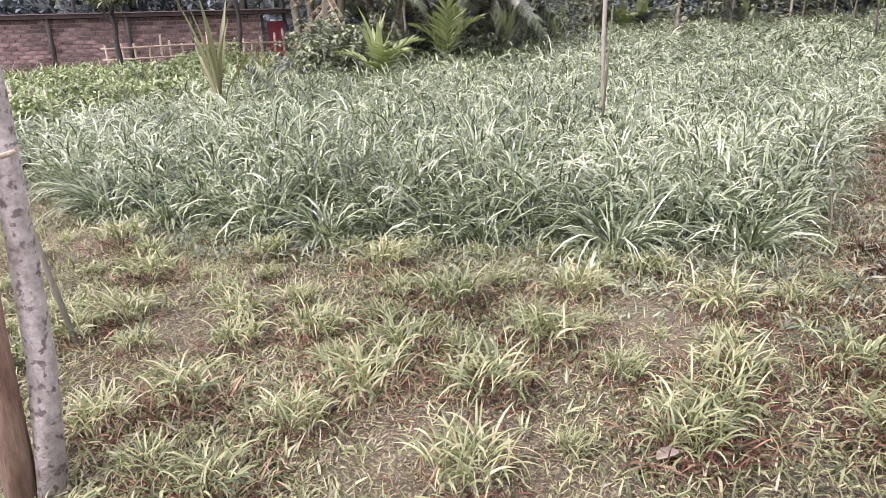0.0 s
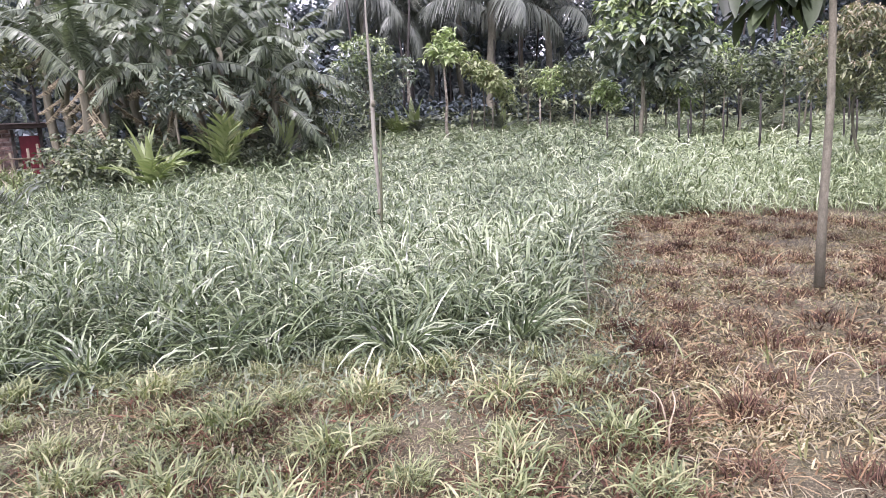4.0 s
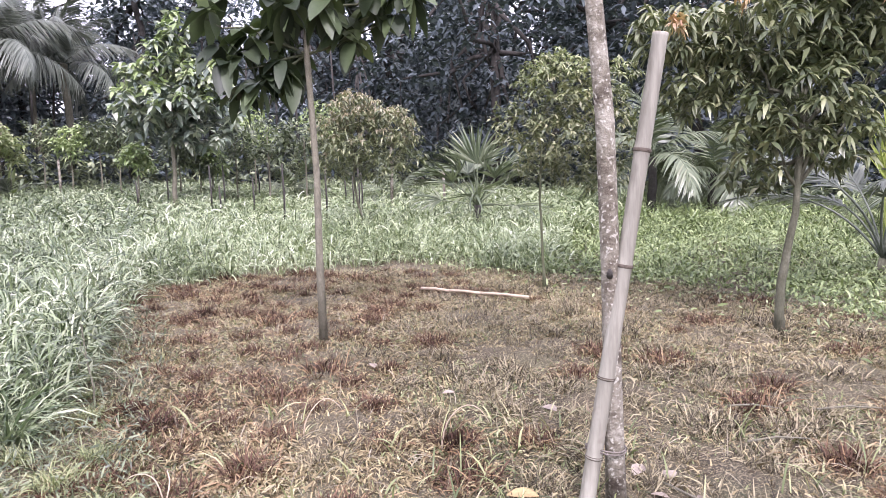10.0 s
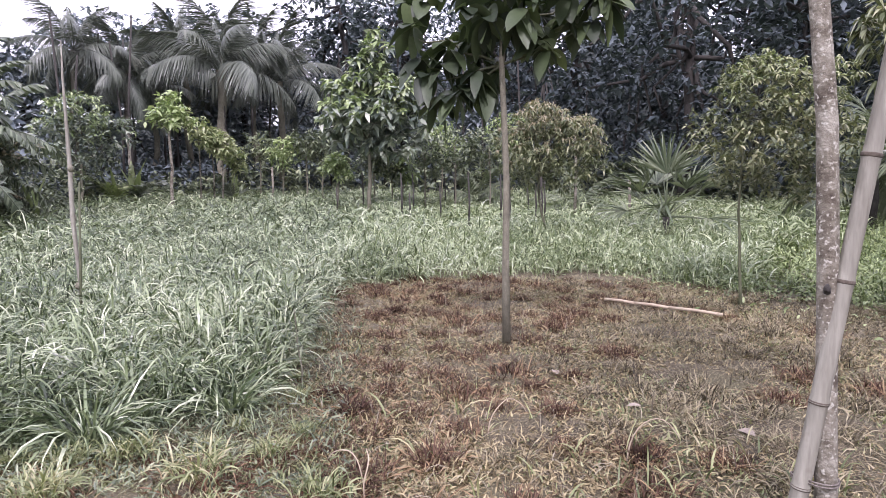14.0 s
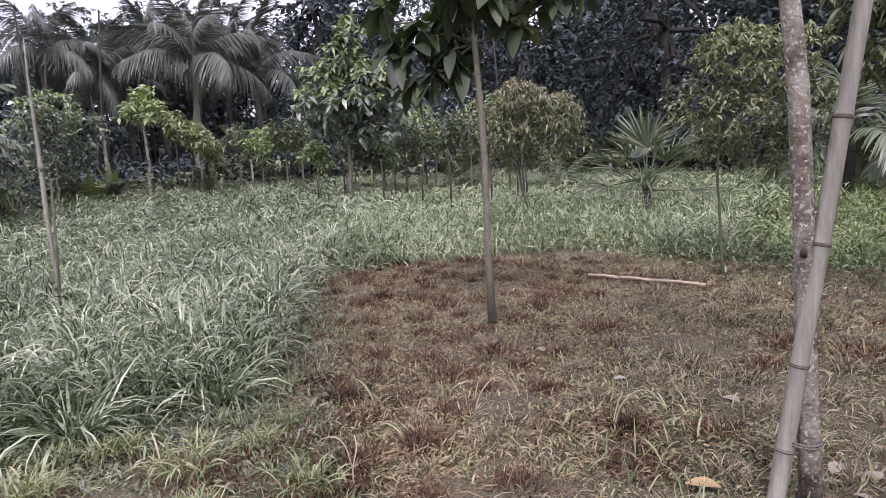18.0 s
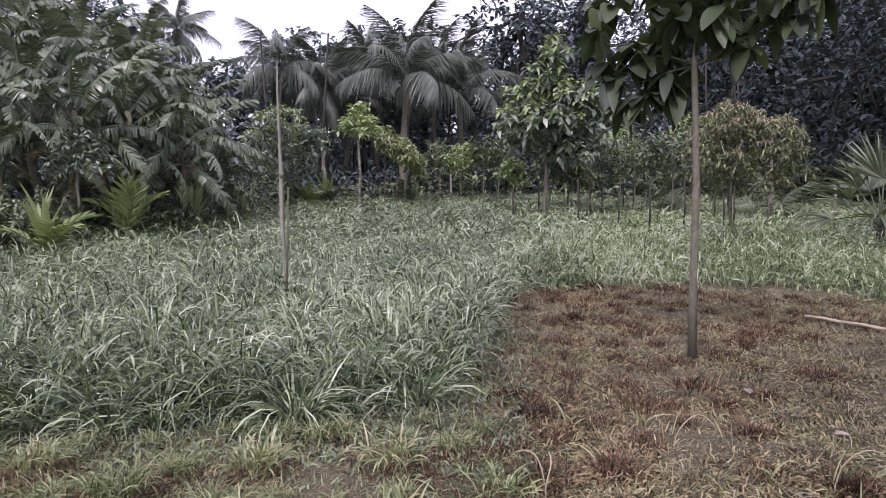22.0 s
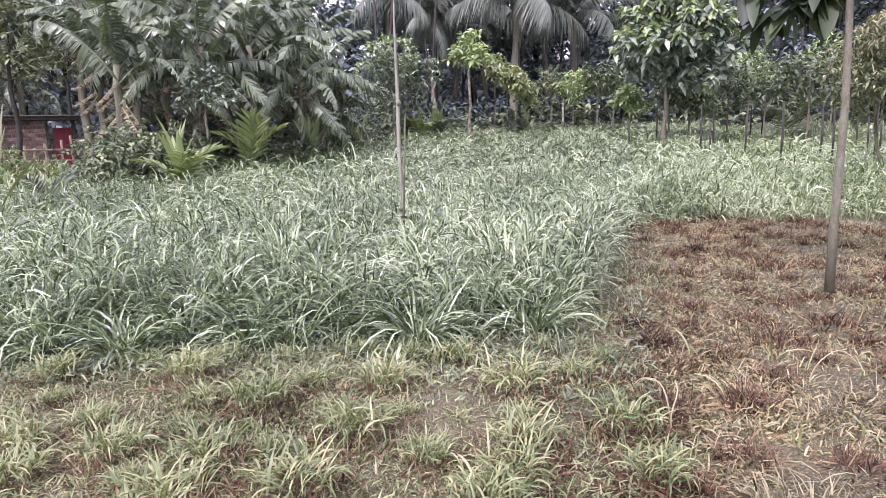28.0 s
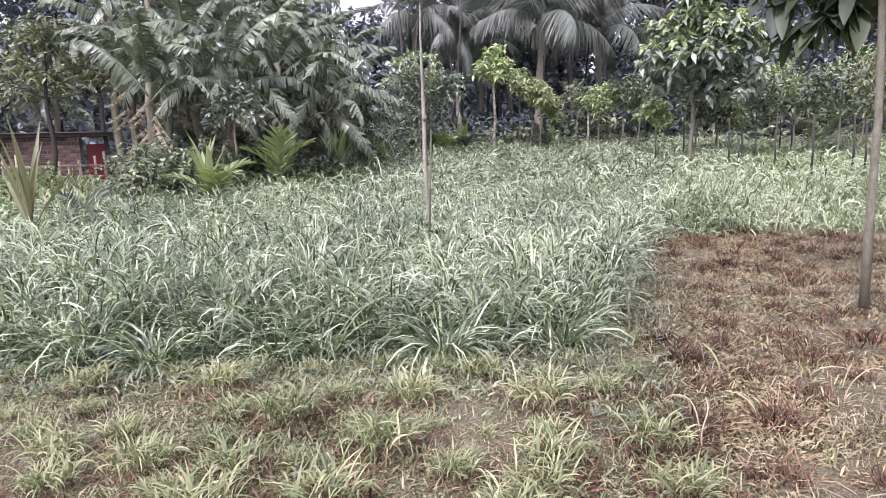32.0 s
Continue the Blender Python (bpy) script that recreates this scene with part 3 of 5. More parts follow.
def make_short():
    rng = np.random.default_rng(12)
    # stubble and litter of the cut rows
    b = Build()
    x, y, r, a = scatter(rng, 150000, 1.2, 6.6, 32, 118)
    ok = cut_zone(x, y, r, a) & (rng.uniform(0, 1, len(x)) < (0.6 + 0.6 * patches(x, y, 3.7, 2.0)) * np.where(a < 58, 0.6, 1.0))
    x, y = x[ok], y[ok]
    n = len(x)
    b.add(*blades(rng, x, y, rise(x, y) + rng.uniform(0, 0.03, n), rng.uniform(0.012, 0.045, n), rng.uniform(0.003, 0.007, n), rng.uniform(0.7, 1.7, n), 0.0, CHIP))
    stuff("chaff", b, M_CHAFF, "fine brown and olive chaff over the cut ground", "litter")
    b = Build()
    x, y, r, a = scatter(rng, 45000, 1.2, 7.2, 30, 125)
    ok = cut_zone(x, y, r, a) & (rng.uniform(0, 1, len(x)) < (0.35 + 0.65 * patches(x, y, 2.3, 1.0)) * np.where(a < 58, 0.45, 1.0))
    x, y = x[ok], y[ok]
    n = len(x)
    b.add(*blades(rng, x, y, rise(x, y) - 0.005, rng.uniform(0.02, 0.10, n), rng.uniform(0.004, 0.011, n), np.abs(rng.normal(1.0, 0.4, n)), rng.uniform(0, 0.4, n), SHORT))
    stuff("stubble", b, M_STRAW, "pale straw-coloured stubble and cut litter on the soil", "stubble")
    b = Build()
    x, y, r, a = scatter(rng, 120000, 1.2, 7.0, 30, 120)
    ok = cut_zone(x, y, r, a) & (rng.uniform(0, 1, len(x)) < (0.26 + 0.8 * patches(x, y, 2.9, 4.0)) * np.where(a < 56, 0.8, 1.0))
    x, y = x[ok], y[ok]
    n = len(x)
    b.add(*arcs(rng, x, y, rise(x, y) - 0.005, rng.uniform(0, 6.28, n), np.abs(rng.normal(0.6, 0.4, n)), rng.uniform(0.5, 2.2, n), rng.uniform(0.025, 0.10, n), rng.uniform(0.005, 0.011, n), (0.7, 1.0, 0.3), 0.5))
    stuff("seedling_weeds", b, M_PALE, "sparse small pale green weeds among the stubble", "weeds")
    b = Build()
    x, y, r, a = scatter(rng, 52000, 3.0, 7.6, 36, 125)
    ok = (np.abs(r - front(a) + 0.25) < 0.55 * (0.4 + patches(x, y, 2.0, 7.0))) | ((np.abs(a - 47) < 11) & (r < front(a)) & (rng.uniform(0, 1, len(x)) < 0.45))
    x, y = x[ok], y[ok]
    n = len(x)
    b.add(*blades(rng, x, y, rise(x, y) + rng.uniform(0, 0.10, n), rng.uniform(0.03, 0.10, n), rng.uniform(0.005, 0.014, n), np.abs(rng.normal(0.9, 0.4, n)), rng.uniform(0, 0.6, n), (0.5, 1.0, 0.1)))
    stuff("broadleaf_weeds", b, M_SHRUB, "low broad-leaved green weeds along the grass edge", "weeds")
    # the killed patch
    b = Build()
    x, y, r, a = (np.concatenate(p) for p in zip(scatter(rng, 135000, 1.2, 9.8, -45, 45), scatter(rng, 22000, 1.6, 4.2, -30, 45)))
    ok = dead_zone(x, y, r, a) & (rng.uniform(0, 1, len(x)) < np.where((a < 12) & (r < 5.5), 0.26, np.where(r < 3.0, 0.38, 0.85)))
    x, y = x[ok], y[ok]
    n = len(x)
    b.add(*arcs(rng, x, y, rise(x, y) + rng.uniform(-0.005, 0.02, n), rng.uniform(0, 6.28, n), rng.uniform(0.3, 1.5, n), rng.uniform(0.3, 2.6, n), rng.uniform(0.025, 0.085, n), rng.uniform(0.005, 0.011, n), (0.7, 1.0, 0.3), 0.7))
    litter, b = b, Build()
    stuff("dead_leaf_litter", litter, M_LITTER, "pale beige and olive scraps of withered leaf on the soil", "litter")
    x, y, r, a = scatter(rng, 60000, 1.2, 10.6, -60, 50)
    ok = dead_zone(x, y, r, a) & (rng.uniform(0, 1, len(x)) < 0.12 + 0.8 * patches(x, y, 4.5, 3.0) ** 2)
    x, y = x[ok], y[ok]
    n = len(x)
    b.add(*blades(rng, x, y, rise(x, y) - 0.005, rng.uniform(0.03, 0.13, n), rng.uniform(0.004, 0.011, n), np.abs(rng.normal(1.2, 0.35, n)), rng.uniform(0, 0.4, n), SHORT))
    x, y, r, a = scatter(rng, 42000, 1.2, 10.4, -60, 50)
    ok = dead_zone(x, y, r, a) & (rng.uniform(0, 1, len(x)) < patches(x, y, 2.6, 8.0) * np.where(a < 14, 0.22, 1.0))
    x, y = x[ok], y[ok]
    n = len(x)
    straw = Build().add(*blades(rng, x, y, rise(x, y) + 0.01, rng.uniform(0.04, 0.12, n), rng.uniform(0.003, 0.0065, n), np.abs(rng.normal(1.2, 0.3, n)), rng.uniform(0, 0.9, n), SHORT))
    x, y, r, a = scatter(rng, 6500, 1.3, 9.5, -50, 50)
    ok = dead_zone(x, y, r, a)
    x, y = x[ok], y[ok]
    n = len(x)
    straw.add(*arcs(rng, x, y, rise(x, y), rng.uniform(0, 6.28, n), np.abs(rng.normal(0.9, 0.4, n)), rng.uniform(0.5, 1.9, n), rng.uniform(0.06, 0.24, n), rng.uniform(0.003, 0.006, n), (0.8, 1.0, 0.9, 0.6, 0.1), 0.6))
    stuff("fallen_straw", straw, M_STRAW, "pale fallen straw across the dead patch", "straw")
    stuff("dead_grass_litter", b, M_DRY, "withered brown grass litter covering the sprayed patch", "dead grass")
    b = Build()
    x, y, r, a = scatter(rng, 90000, 1.2, 10.0, -60, 38)
    ok = dead_zone(x, y, r, a) & (rng.uniform(0, 1, len(x)) < (0.42 + np.clip((30 - a) / 40, 0, 0.6)) * (0.15 + patches(x, y, 1.7, 6.0)) * 2.2)
    x, y = x[ok], y[ok]
    n = len(x)
    b.add(*blades(rng, x, y, rise(x, y) - 0.005, rng.uniform(0.02, 0.08, n), rng.uniform(0.005, 0.013, n), np.abs(rng.normal(1.0, 0.4, n)), rng.uniform(0, 0.5, n), SHORT))
    x, y, r, a = scatter(rng, 110, 1.5, 4.2, -20, 44)
    ok = dead_zone(x, y, r, a)
    x, y = np.repeat(x[ok], 3) + rng.normal(0, 0.02, 3 * ok.sum()), np.repeat(y[ok], 3) + rng.normal(0, 0.02, 3 * ok.sum())
    n = len(x)
    b.add(*arcs(rng, x, y, rise(x, y) - 0.01, rng.uniform(0, 6.28, n), np.abs(rng.normal(0.35, 0.25, n)), rng.uniform(0.6, 2.2, n), rng.uniform(0.10, 0.30, n), rng.uniform(0.007, 0.013, n), BLADE))
    stuff("sparse_green_regrowth", b, M_PALE, "sparse olive green shoots coming through dead grass", "weeds")


make_field()
make_short()


def tussock_mesh(seed, n, h, w, spread, material, tilt=0.3, bent=(0.8, 2.1), name="tuft", prof=BLADE, z=-0.02, stray=0.6):
    rng = np.random.default_rng(seed)
    a, d = rng.uniform(0, 2 * np.pi, n), 1.9 * spread * rng.uniform(0, 1, n) ** 0.6
    t = np.clip(np.abs(rng.normal(tilt, 0.22, n)) + d / spread * 0.12, 0, 1.4)
    return Build().add(*arcs(rng, d * np.cos(a), d * np.sin(a), np.full(n, z), a + rng.normal(0, stray, n), t, rng.uniform(*bent, n), h * rng.uniform(0.3, 1.25, n), w * rng.uniform(0.5, 1.3, n), prof, 0.5)).mesh(name, material)


def place_copies(first, places, rng, low=0.75, high=1.3):
    for x, y in places:
        m = pose(x, y, float(rise(x, y)), 0, 0, rng.uniform(0, 360)) @ Matrix.Scale(rng.uniform(low, high), 4)
        copy_thing(first, m)


def make_tussocks():
    rng = np.random.default_rng(21)
    # the cut rows, each stool at its place
    rows = [(-2.56, -0.58), (-2.02, -0.18), (-2.28, 0.11), (-3.03, -0.04), (-2.69, 0.62), (-2.23, 0.86), (-2.52, 1.29), (-3.12, 1.05), (-2.46, 2.23), (-1.97, 1.82), (-1.66, 1.36), (-1.77, 0.6), (-1.81, 2.34), (-3.45, -0.75), (-3.76, 0.86), (-4.26, 0.25), (-4.92, -0.66), (-4.14, -0.45), (-3.34, 0.01), (-3.0, 0.32), (-2.41, 0.4), (-2.64, -0.26), (-2.93, 1.68), (-3.57, -0.54), (-1.73, 1.59), (-1.43, 2.07), (-3.03, 2.21)]
    for _ in range(3000):
        x, y, r, a = (v[0] for v in scatter(rng, 1, 1.5, 5.6, 40, 112))
        if len(rows) < 78 and r < front(a) - 0.05 and all((x - u) ** 2 + (y - v) ** 2 > 0.075 for u, v in rows):
            rows.append((x, y))
    kinds = []
    for k in range(4):
        t = thing("grass_tussock", *rows[k], float(rise(*rows[k])), "pale green regrowing tussock of cut fodder grass with brown base", "grass tussock", "tussocks in the cut rows")
        part("tuft", tussock_mesh(30 + k, 150 + 25 * k, 0.125, 0.0068, 0.06, M_PALE, 0.24, (0.5, 2.8), z=0.065, stray=1.3), t)
        part("dead_collar", tussock_mesh(40 + k, 420, 0.12, 0.0058, 0.088, M_COLLAR, 0.4, (0.4, 2.4), "dead_collar", MID, stray=1.5), t, "withered brown leaf bases")
        kinds.append(t)
    for i, p in enumerate(rows[4:]):
        place_copies(kinds[i % 4], [p], rng, *((1.05, 1.45) if i < 23 else (0.5, 0.95)))
    # the tall stools along the front of the field
    stools = []
    for _ in range(4000):
        x, y, r, a = (v[0] for v in scatter(rng, 1, 3.9, 7.0, 45, 101))
        if len(stools) < 64 and 0.0 < r - front(a) < 0.75 and all((x - u) ** 2 + (y - v) ** 2 > 0.085 for u, v in stools):
            stools.append((x, y))
    kinds = []
    for k in range(5):
        t = thing("tall_grass_tussock", *stools[k], float(rise(*stools[k])), "tall fountain of arching green fodder grass at the field's front", "grass tussock", "tussocks along the field front")
        part("leaf_fountain", tussock_mesh(80 + k, 140 + 15 * k, 0.52, 0.0155, 0.07, M_GRASS, 0.12, (0.8, 2.7), "leaf_fountain", BLADE, -0.02, 0.7), t)
        part("lower_leaves", tussock_mesh(90 + k, 90, 0.30, 0.014, 0.11, M_GRASS, 0.4, (0.8, 2.6), "lower_leaves", BLADE, 0.0, 1.2), t, "short shaded leaves round the foot")
        kinds.append(t)
    for i, p in enumerate(stools[5:]):
        place_copies(kinds[i % 5], [p], rng, 0.7, 1.1)
    # rows of killed stools
    places = []
    for _ in range(9000):
        x, y, r, a = (v[0] for v in scatter(rng, 1, 1.7, 9.8, -35, 39))
        if len(places) < 285 and dead_zone(x, y, r, a) and all((x - u) ** 2 + (y - v) ** 2 > 0.13 for u, v in places):
            places.append((x, y))
    kinds = []
    for k in range(5):
        t = thing("dead_tussock", *places[k], float(rise(*places[k])), "withered reddish brown tussock of dead grass", "dead tussock", "dead tussocks")
        part("stem_clump", tussock_mesh(60 + k, 330, 0.12, 0.0062, 0.055 + 0.012 * k, M_DRY if k in (1, 3) else M_STUB, 0.25, (0.2, 1.8), "stem_clump", SHORT, stray=2.0), t, "dark upright cut stems")
        part("dead_tuft", tussock_mesh(50 + k, 260, 0.175, 0.0056, 0.095, M_DRY if k in (1, 3) else M_DRY_RED, 0.55, (0.8, 3.0), "dead_tuft", MID, stray=2.0), t)
        kinds.append(t)
    for i, p in enumerate(places[5:]):
        red = np.degrees(np.arctan2(-p[0], p[1])) > 16 + rng.normal(0, 6)
        place_copies(kinds[(0, 2, 4)[i % 3] if red else (1, 3, i % 5)[i % 3]], [p], rng, 0.7, 1.3)


make_tussocks()


# ---------------------------------------------------------------- trees
LEAF = (0.1, 0.9, 1.0, 0.55, 0.03)
LEAF3 = (0.15, 1.0, 0.05)


def rosettes(rng, centres, per, length, width, droop, prof=LEAF, cols=2, fold=0.3, flat=0.5, out=None):
    """Whorls of leaves round twig ends."""
    n = len(centres) * per
    p = np.repeat(np.asarray(centres, float), per, 0)
    az = rng.uniform(0, 2 * np.pi, n)
    el = rng.normal(flat, 0.45, n)
    d = np.stack([np.cos(az) * np.cos(el), np.sin(az) * np.cos(el), np.sin(el)], 1)
    up = np.tile([0.0, 0, 1], (n, 1)) + rng.normal(0, 0.35, (n, 3))
    return strips(p + d * length * 0.12, d, up, length * rng.uniform(0.6, 1.25, n), width * rng.uniform(0.7, 1.2, n), droop * rng.uniform(0.3, 1.5, n), prof, fold, cols)


def blob_points(rng, blobs, n):
    """Twig ends in uneven lumps: (x, y, z, rx, rz)."""
    w = np.array([b[3] ** 2 * b[4] for b in blobs])
    pick = rng.choice(len(blobs), n, p=w / w.sum())
    b = np.array(blobs)[pick]
    d = unit(rng.normal(0, 1, (n, 3)))
    r = rng.uniform(0.25, 1.0, n) ** 0.45 * rng.uniform(0.85, 1.12, n)
    return b[:, :3] + d * r[:, None] * np.stack([b[:, 3], b[:, 3], b[:, 4]], 1)


def leafy_tree(name, az, r, label, category, trunk, radius, blobs, twigs, per, size, mats, bark, seed, group="", droop=0.5, width=0.3, tips=0, flat=0.1, prof=LEAF, cols=2):
    """A tree with a crooked trunk (x, y, z from its foot), a limb to each lump of its crown, and leaves in whorls."""
    rng = np.random.default_rng(seed)
    prof = LEAF3 if r > 12 and prof is LEAF else prof
    x, y = spot(az, r)
    t = thing(name, x, y, float(rise(x, y)) - 0.03, label, category, group)
    pts = np.array(trunk, float)
    s = np.linspace(0, 1, len(pts))
    fine = np.linspace(0, 1, 10)
    line = np.stack([np.interp(fine, s, pts[:, k]) for k in range(3)], 1)
    line[1:-1] += rng.normal(0, radius * 0.25, (8, 3))
    part("trunk", Build().add(*tube(line, np.linspace(radius, radius * 0.5, 10) * (1 + 0.35 * (fine < 0.05)), 10)).mesh("trunk", bark), t)
    for b in blobs:
        start = line[rng.integers(6, 10)]
        end = np.array(b[:3]) + rng.normal(0, 0.1, 3) * b[3]
        part("limb", Build().add(*tube(bend(start, end, rng, 0.25), np.linspace(radius * 0.45, radius * 0.12, 6), 6)).mesh("limb", bark), t)
    c = blob_points(rng, blobs, twigs)
    part("crown", Build().add(*rosettes(rng, c, per, size, size * width, droop, prof, cols, 0.3, flat)).mesh("crown", mats[0]), t)
    if tips:
        top = c[np.argsort(-c[:, 2] + rng.normal(0, 0.35, len(c)))[:tips]]
        part("young_leaves", Build().add(*rosettes(rng, top + [0, 0, size * 0.3], per, size * 0.9, size * width * 0.85, droop * 1.3, prof, cols, 0.3, flat)).mesh("young_leaves", mats[1]), t, "young leaves of a lighter colour")
    return t


def frond_mesh(name, rng, length, leaflet, material, arch=0.55, pairs=34, width=0.035, hang=0.5, start=0.14, vee=0.35):
    """A feather leaf along +x: stalk and two rows of leaflets."""
    s = np.linspace(0, 1, 12)
    line = np.stack([length * s * (1 - 0.12 * s), 0 * s + 0.05 * length * np.sin(s * 2 + rng.uniform(0, 6)) * s, length * (0.35 * s - arch * s**2.2)], 1)
    b = Build().add(*tube(line, np.linspace(0.022, 0.004, 12) * length / 2.5, 5))
    k = np.linspace(start, 0.99, pairs)
    p = np.stack([np.interp(k, s, line[:, c]) for c in range(3)], 1)
    way = unit(np.stack([np.interp(k, s, np.gradient(line[:, c])) for c in range(3)], 1))
    for sign in (-1, 1):
        side = np.cross(way, [0, 0, 1.0]) * sign
        d = unit(side * (1.0 - 0.45 * k[:, None]) + way * (0.45 + 0.6 * k[:, None]) + np.array([0, 0, 1.0]) * vee + rng.normal(0, 0.10, (pairs, 3)))
        ln = leaflet * np.sin(np.clip(k * 0.9 + 0.12, 0, 1) * np.pi) ** 0.55 * rng.uniform(0.8, 1.12, pairs)
        b.add(*strips(p, d, np.cross(d, way), ln, width, hang * rng.uniform(0.6, 1.6, pairs), (0.7, 1.0, 0.75, 0.05)))
    return b.mesh(name, material)


FRONDS = {}


def fronds_of(kind, length, leaflet, material, **k):
    if kind not in FRONDS:
        rng = np.random.default_rng(len(FRONDS) * 7 + 3)
        FRONDS[kind] = [frond_mesh("frond", rng, length, leaflet, material, **k) for _ in range(3)]
    return FRONDS[kind]


def palm(name, az, r, label, height, radius, meshes, count, seed, tilt=(82, -24), size=1.0, lean=(0, 0), dz=0.0, bark=None, group="", foot=0.0):
    """A feather palm: ringed trunk, leaves in a spiral from upright to hanging."""
    rng = np.random.default_rng(seed)
    x, y = spot(az, r)
    t = thing(name, x, y, float(rise(x, y)) - 0.05 + dz, label, "palm", group)
    top = np.array([lean[0], lean[1], height])
    if height > 0.5:
        n = max(6, int(height * 9))
        line = bend((0, 0, 0), top, rng, 0.08, 8)
        s, f = np.linspace(0, 1, 8), np.linspace(0, 1, n)
        line = np.stack([np.interp(f, s, line[:, k]) for k in range(3)], 1)
        ring = radius * (1 + 0.5 * np.exp(-f * height * 2.5)) * (1 + 0.06 * (np.arange(n) % 2))
        part("trunk", Build().add(*tube(line, ring, 10)).mesh("trunk", bark or M_BARK), t)
    else:
        part("trunk", Build().add(*tube([(0, 0, 0), top * 0.5, top], [radius * 1.3, radius * 1.2, radius * 0.7], 8)).mesh("trunk", bark or M_STEM), t)
    for i in range(count):
        f = i / max(1, count - 1)
        el = tilt[0] + (tilt[1] - tilt[0]) * f + rng.normal(0, 9)
        m = pose(*top, 0, 0, i * 137.5 + rng.uniform(-15, 15)) @ pose(0, 0, 0, 0, -el + 12, 0) @ pose(0, 0, 0, rng.uniform(-25, 25), 0, 0) @ Matrix.Scale(size * rng.uniform(0.85, 1.1), 4)
        part("frond", meshes[i % len(meshes)], t).matrix_basis = m
    return t


COCO = fronds_of("coco", 3.7, 0.66, M_PALM, arch=0.57, pairs=92, width=0.04, hang=1.15, vee=-0.02)
COCO_YOUNG = fronds_of("young", 1.25, 0.42, M_PALM, arch=0.5, pairs=26, width=0.03, hang=0.3)
COCO_SHADE = fronds_of("shade", 2.1, 0.55, M_PALM_YOUNG, arch=0.6, pairs=40, width=0.036, hang=0.5, vee=0.05)
COCO_PALE = fronds_of("pale", 1.2, 0.42, M_SPEAR, arch=0.45, pairs=15, width=0.055, hang=0.3)


# far coconut palms behind the field
COCO_LABEL = "tall coconut palm with long drooping green leaves, greyed in colour for haze"
palm("coconut_palm", 59.2, 33, COCO_LABEL, 6.3, 0.13, COCO, 18, 1, tilt=(88, -42), size=0.86, group="coconut palms", lean=(0.3, 0.2))
palm("coconut_palm", 55.3, 33, COCO_LABEL, 5.5, 0.13, COCO, 17, 2, tilt=(86, -40), size=0.85, group="coconut palms", bark=M_BARK_PALE)
palm("coconut_palm", 53.6, 35, COCO_LABEL, 5.0, 0.13, COCO, 15, 8, tilt=(80, -40), size=0.8, group="coconut palms")
palm("coconut_palm", 48.4, 31, COCO_LABEL, 5.6, 0.18, COCO, 17, 3, tilt=(85, 4), size=1.15, group="coconut palms")
palm("coconut_palm", 43.9, 34, COCO_LABEL, 5.5, 0.15, COCO, 16, 4, tilt=(82, -8), size=1.0, group="coconut palms")
palm("coconut_palm", 66.3, 36, COCO_LABEL, 8.3, 0.14, COCO, 18, 5, tilt=(86, -40), size=0.62, group="coconut palms")
palm("coconut_palm", 51.2, 37, COCO_LABEL, 6.8, 0.14, COCO, 16, 6, tilt=(84, -15), size=1.0, group="coconut palms")
palm("coconut_palm", 46.0, 38, COCO_LABEL, 6.6, 0.14, COCO, 16, 7, tilt=(84, -15), size=1.0, group="coconut palms")

# tall trees closing the view, with shade and haze in their leaf colour
rng_w = np.random.default_rng(77)


def wood_tree(az, r, h, seed, spread=1.0, name="forest_tree"):
    rng = np.random.default_rng(seed)
    blobs = []
    for k in range(14):
        a, q = rng.uniform(0, 6.28), rng.uniform(0.2, 1.0)
        z = h * rng.uniform(0.15, 0.9)
        w = spread * h * 0.24 * (1.1 - abs(z / h - 0.6))
        blobs.append((math.cos(a) * q * w * 1.5, math.sin(a) * q * w * 1.5, z, w * rng.uniform(0.6, 1.0), w * rng.uniform(0.5, 0.8)))
    # trees at the gloomy bearings get the shaded colour, the others the hazed one
    return leafy_tree(name, az, r, "tall green forest tree behind the field, leaf colour toned for shade and haze", "tree", [(0, 0, 0), (0.1, 0.1, h * 0.4), (0, 0, h * 0.8)], 0.16 + h * 0.008, blobs, 1150, 6, 0.25 if r < 30 else 0.33, [M_WOOD_SHADED if az < 22 or 36 < az < 42 else M_WOOD_HAZED], M_BARK_DARK, seed, "forest trees", 0.4, 0.6, prof=(0.12, 1.0, 0.12))


# the last five stand nearer, added to cast shade on the undergrowth
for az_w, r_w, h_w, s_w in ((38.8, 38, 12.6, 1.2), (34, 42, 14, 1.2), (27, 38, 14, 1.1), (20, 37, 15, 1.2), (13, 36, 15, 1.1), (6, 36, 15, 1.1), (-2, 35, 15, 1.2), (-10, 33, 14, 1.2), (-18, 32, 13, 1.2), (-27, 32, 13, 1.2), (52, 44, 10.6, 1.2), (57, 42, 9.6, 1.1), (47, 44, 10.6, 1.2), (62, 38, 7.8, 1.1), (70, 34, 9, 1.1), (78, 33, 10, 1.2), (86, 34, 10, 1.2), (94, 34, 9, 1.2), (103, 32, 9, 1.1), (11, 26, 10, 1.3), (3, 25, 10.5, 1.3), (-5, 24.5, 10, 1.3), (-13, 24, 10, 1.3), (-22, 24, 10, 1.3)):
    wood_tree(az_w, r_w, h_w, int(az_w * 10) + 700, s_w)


def skyline(az):
    """How high the wood stands against the sky, as a slope from the standing point."""
    return np.interp(az, (-60, 36, 39, 42, 44, 50, 56, 60, 63, 70, 80, 110, 130), (0.30, 0.30, 0.26, 0.22, 0.17, 0.17, 0.17, 0.12, 0.12, 0.15, 0.22, 0.22, 0.2))


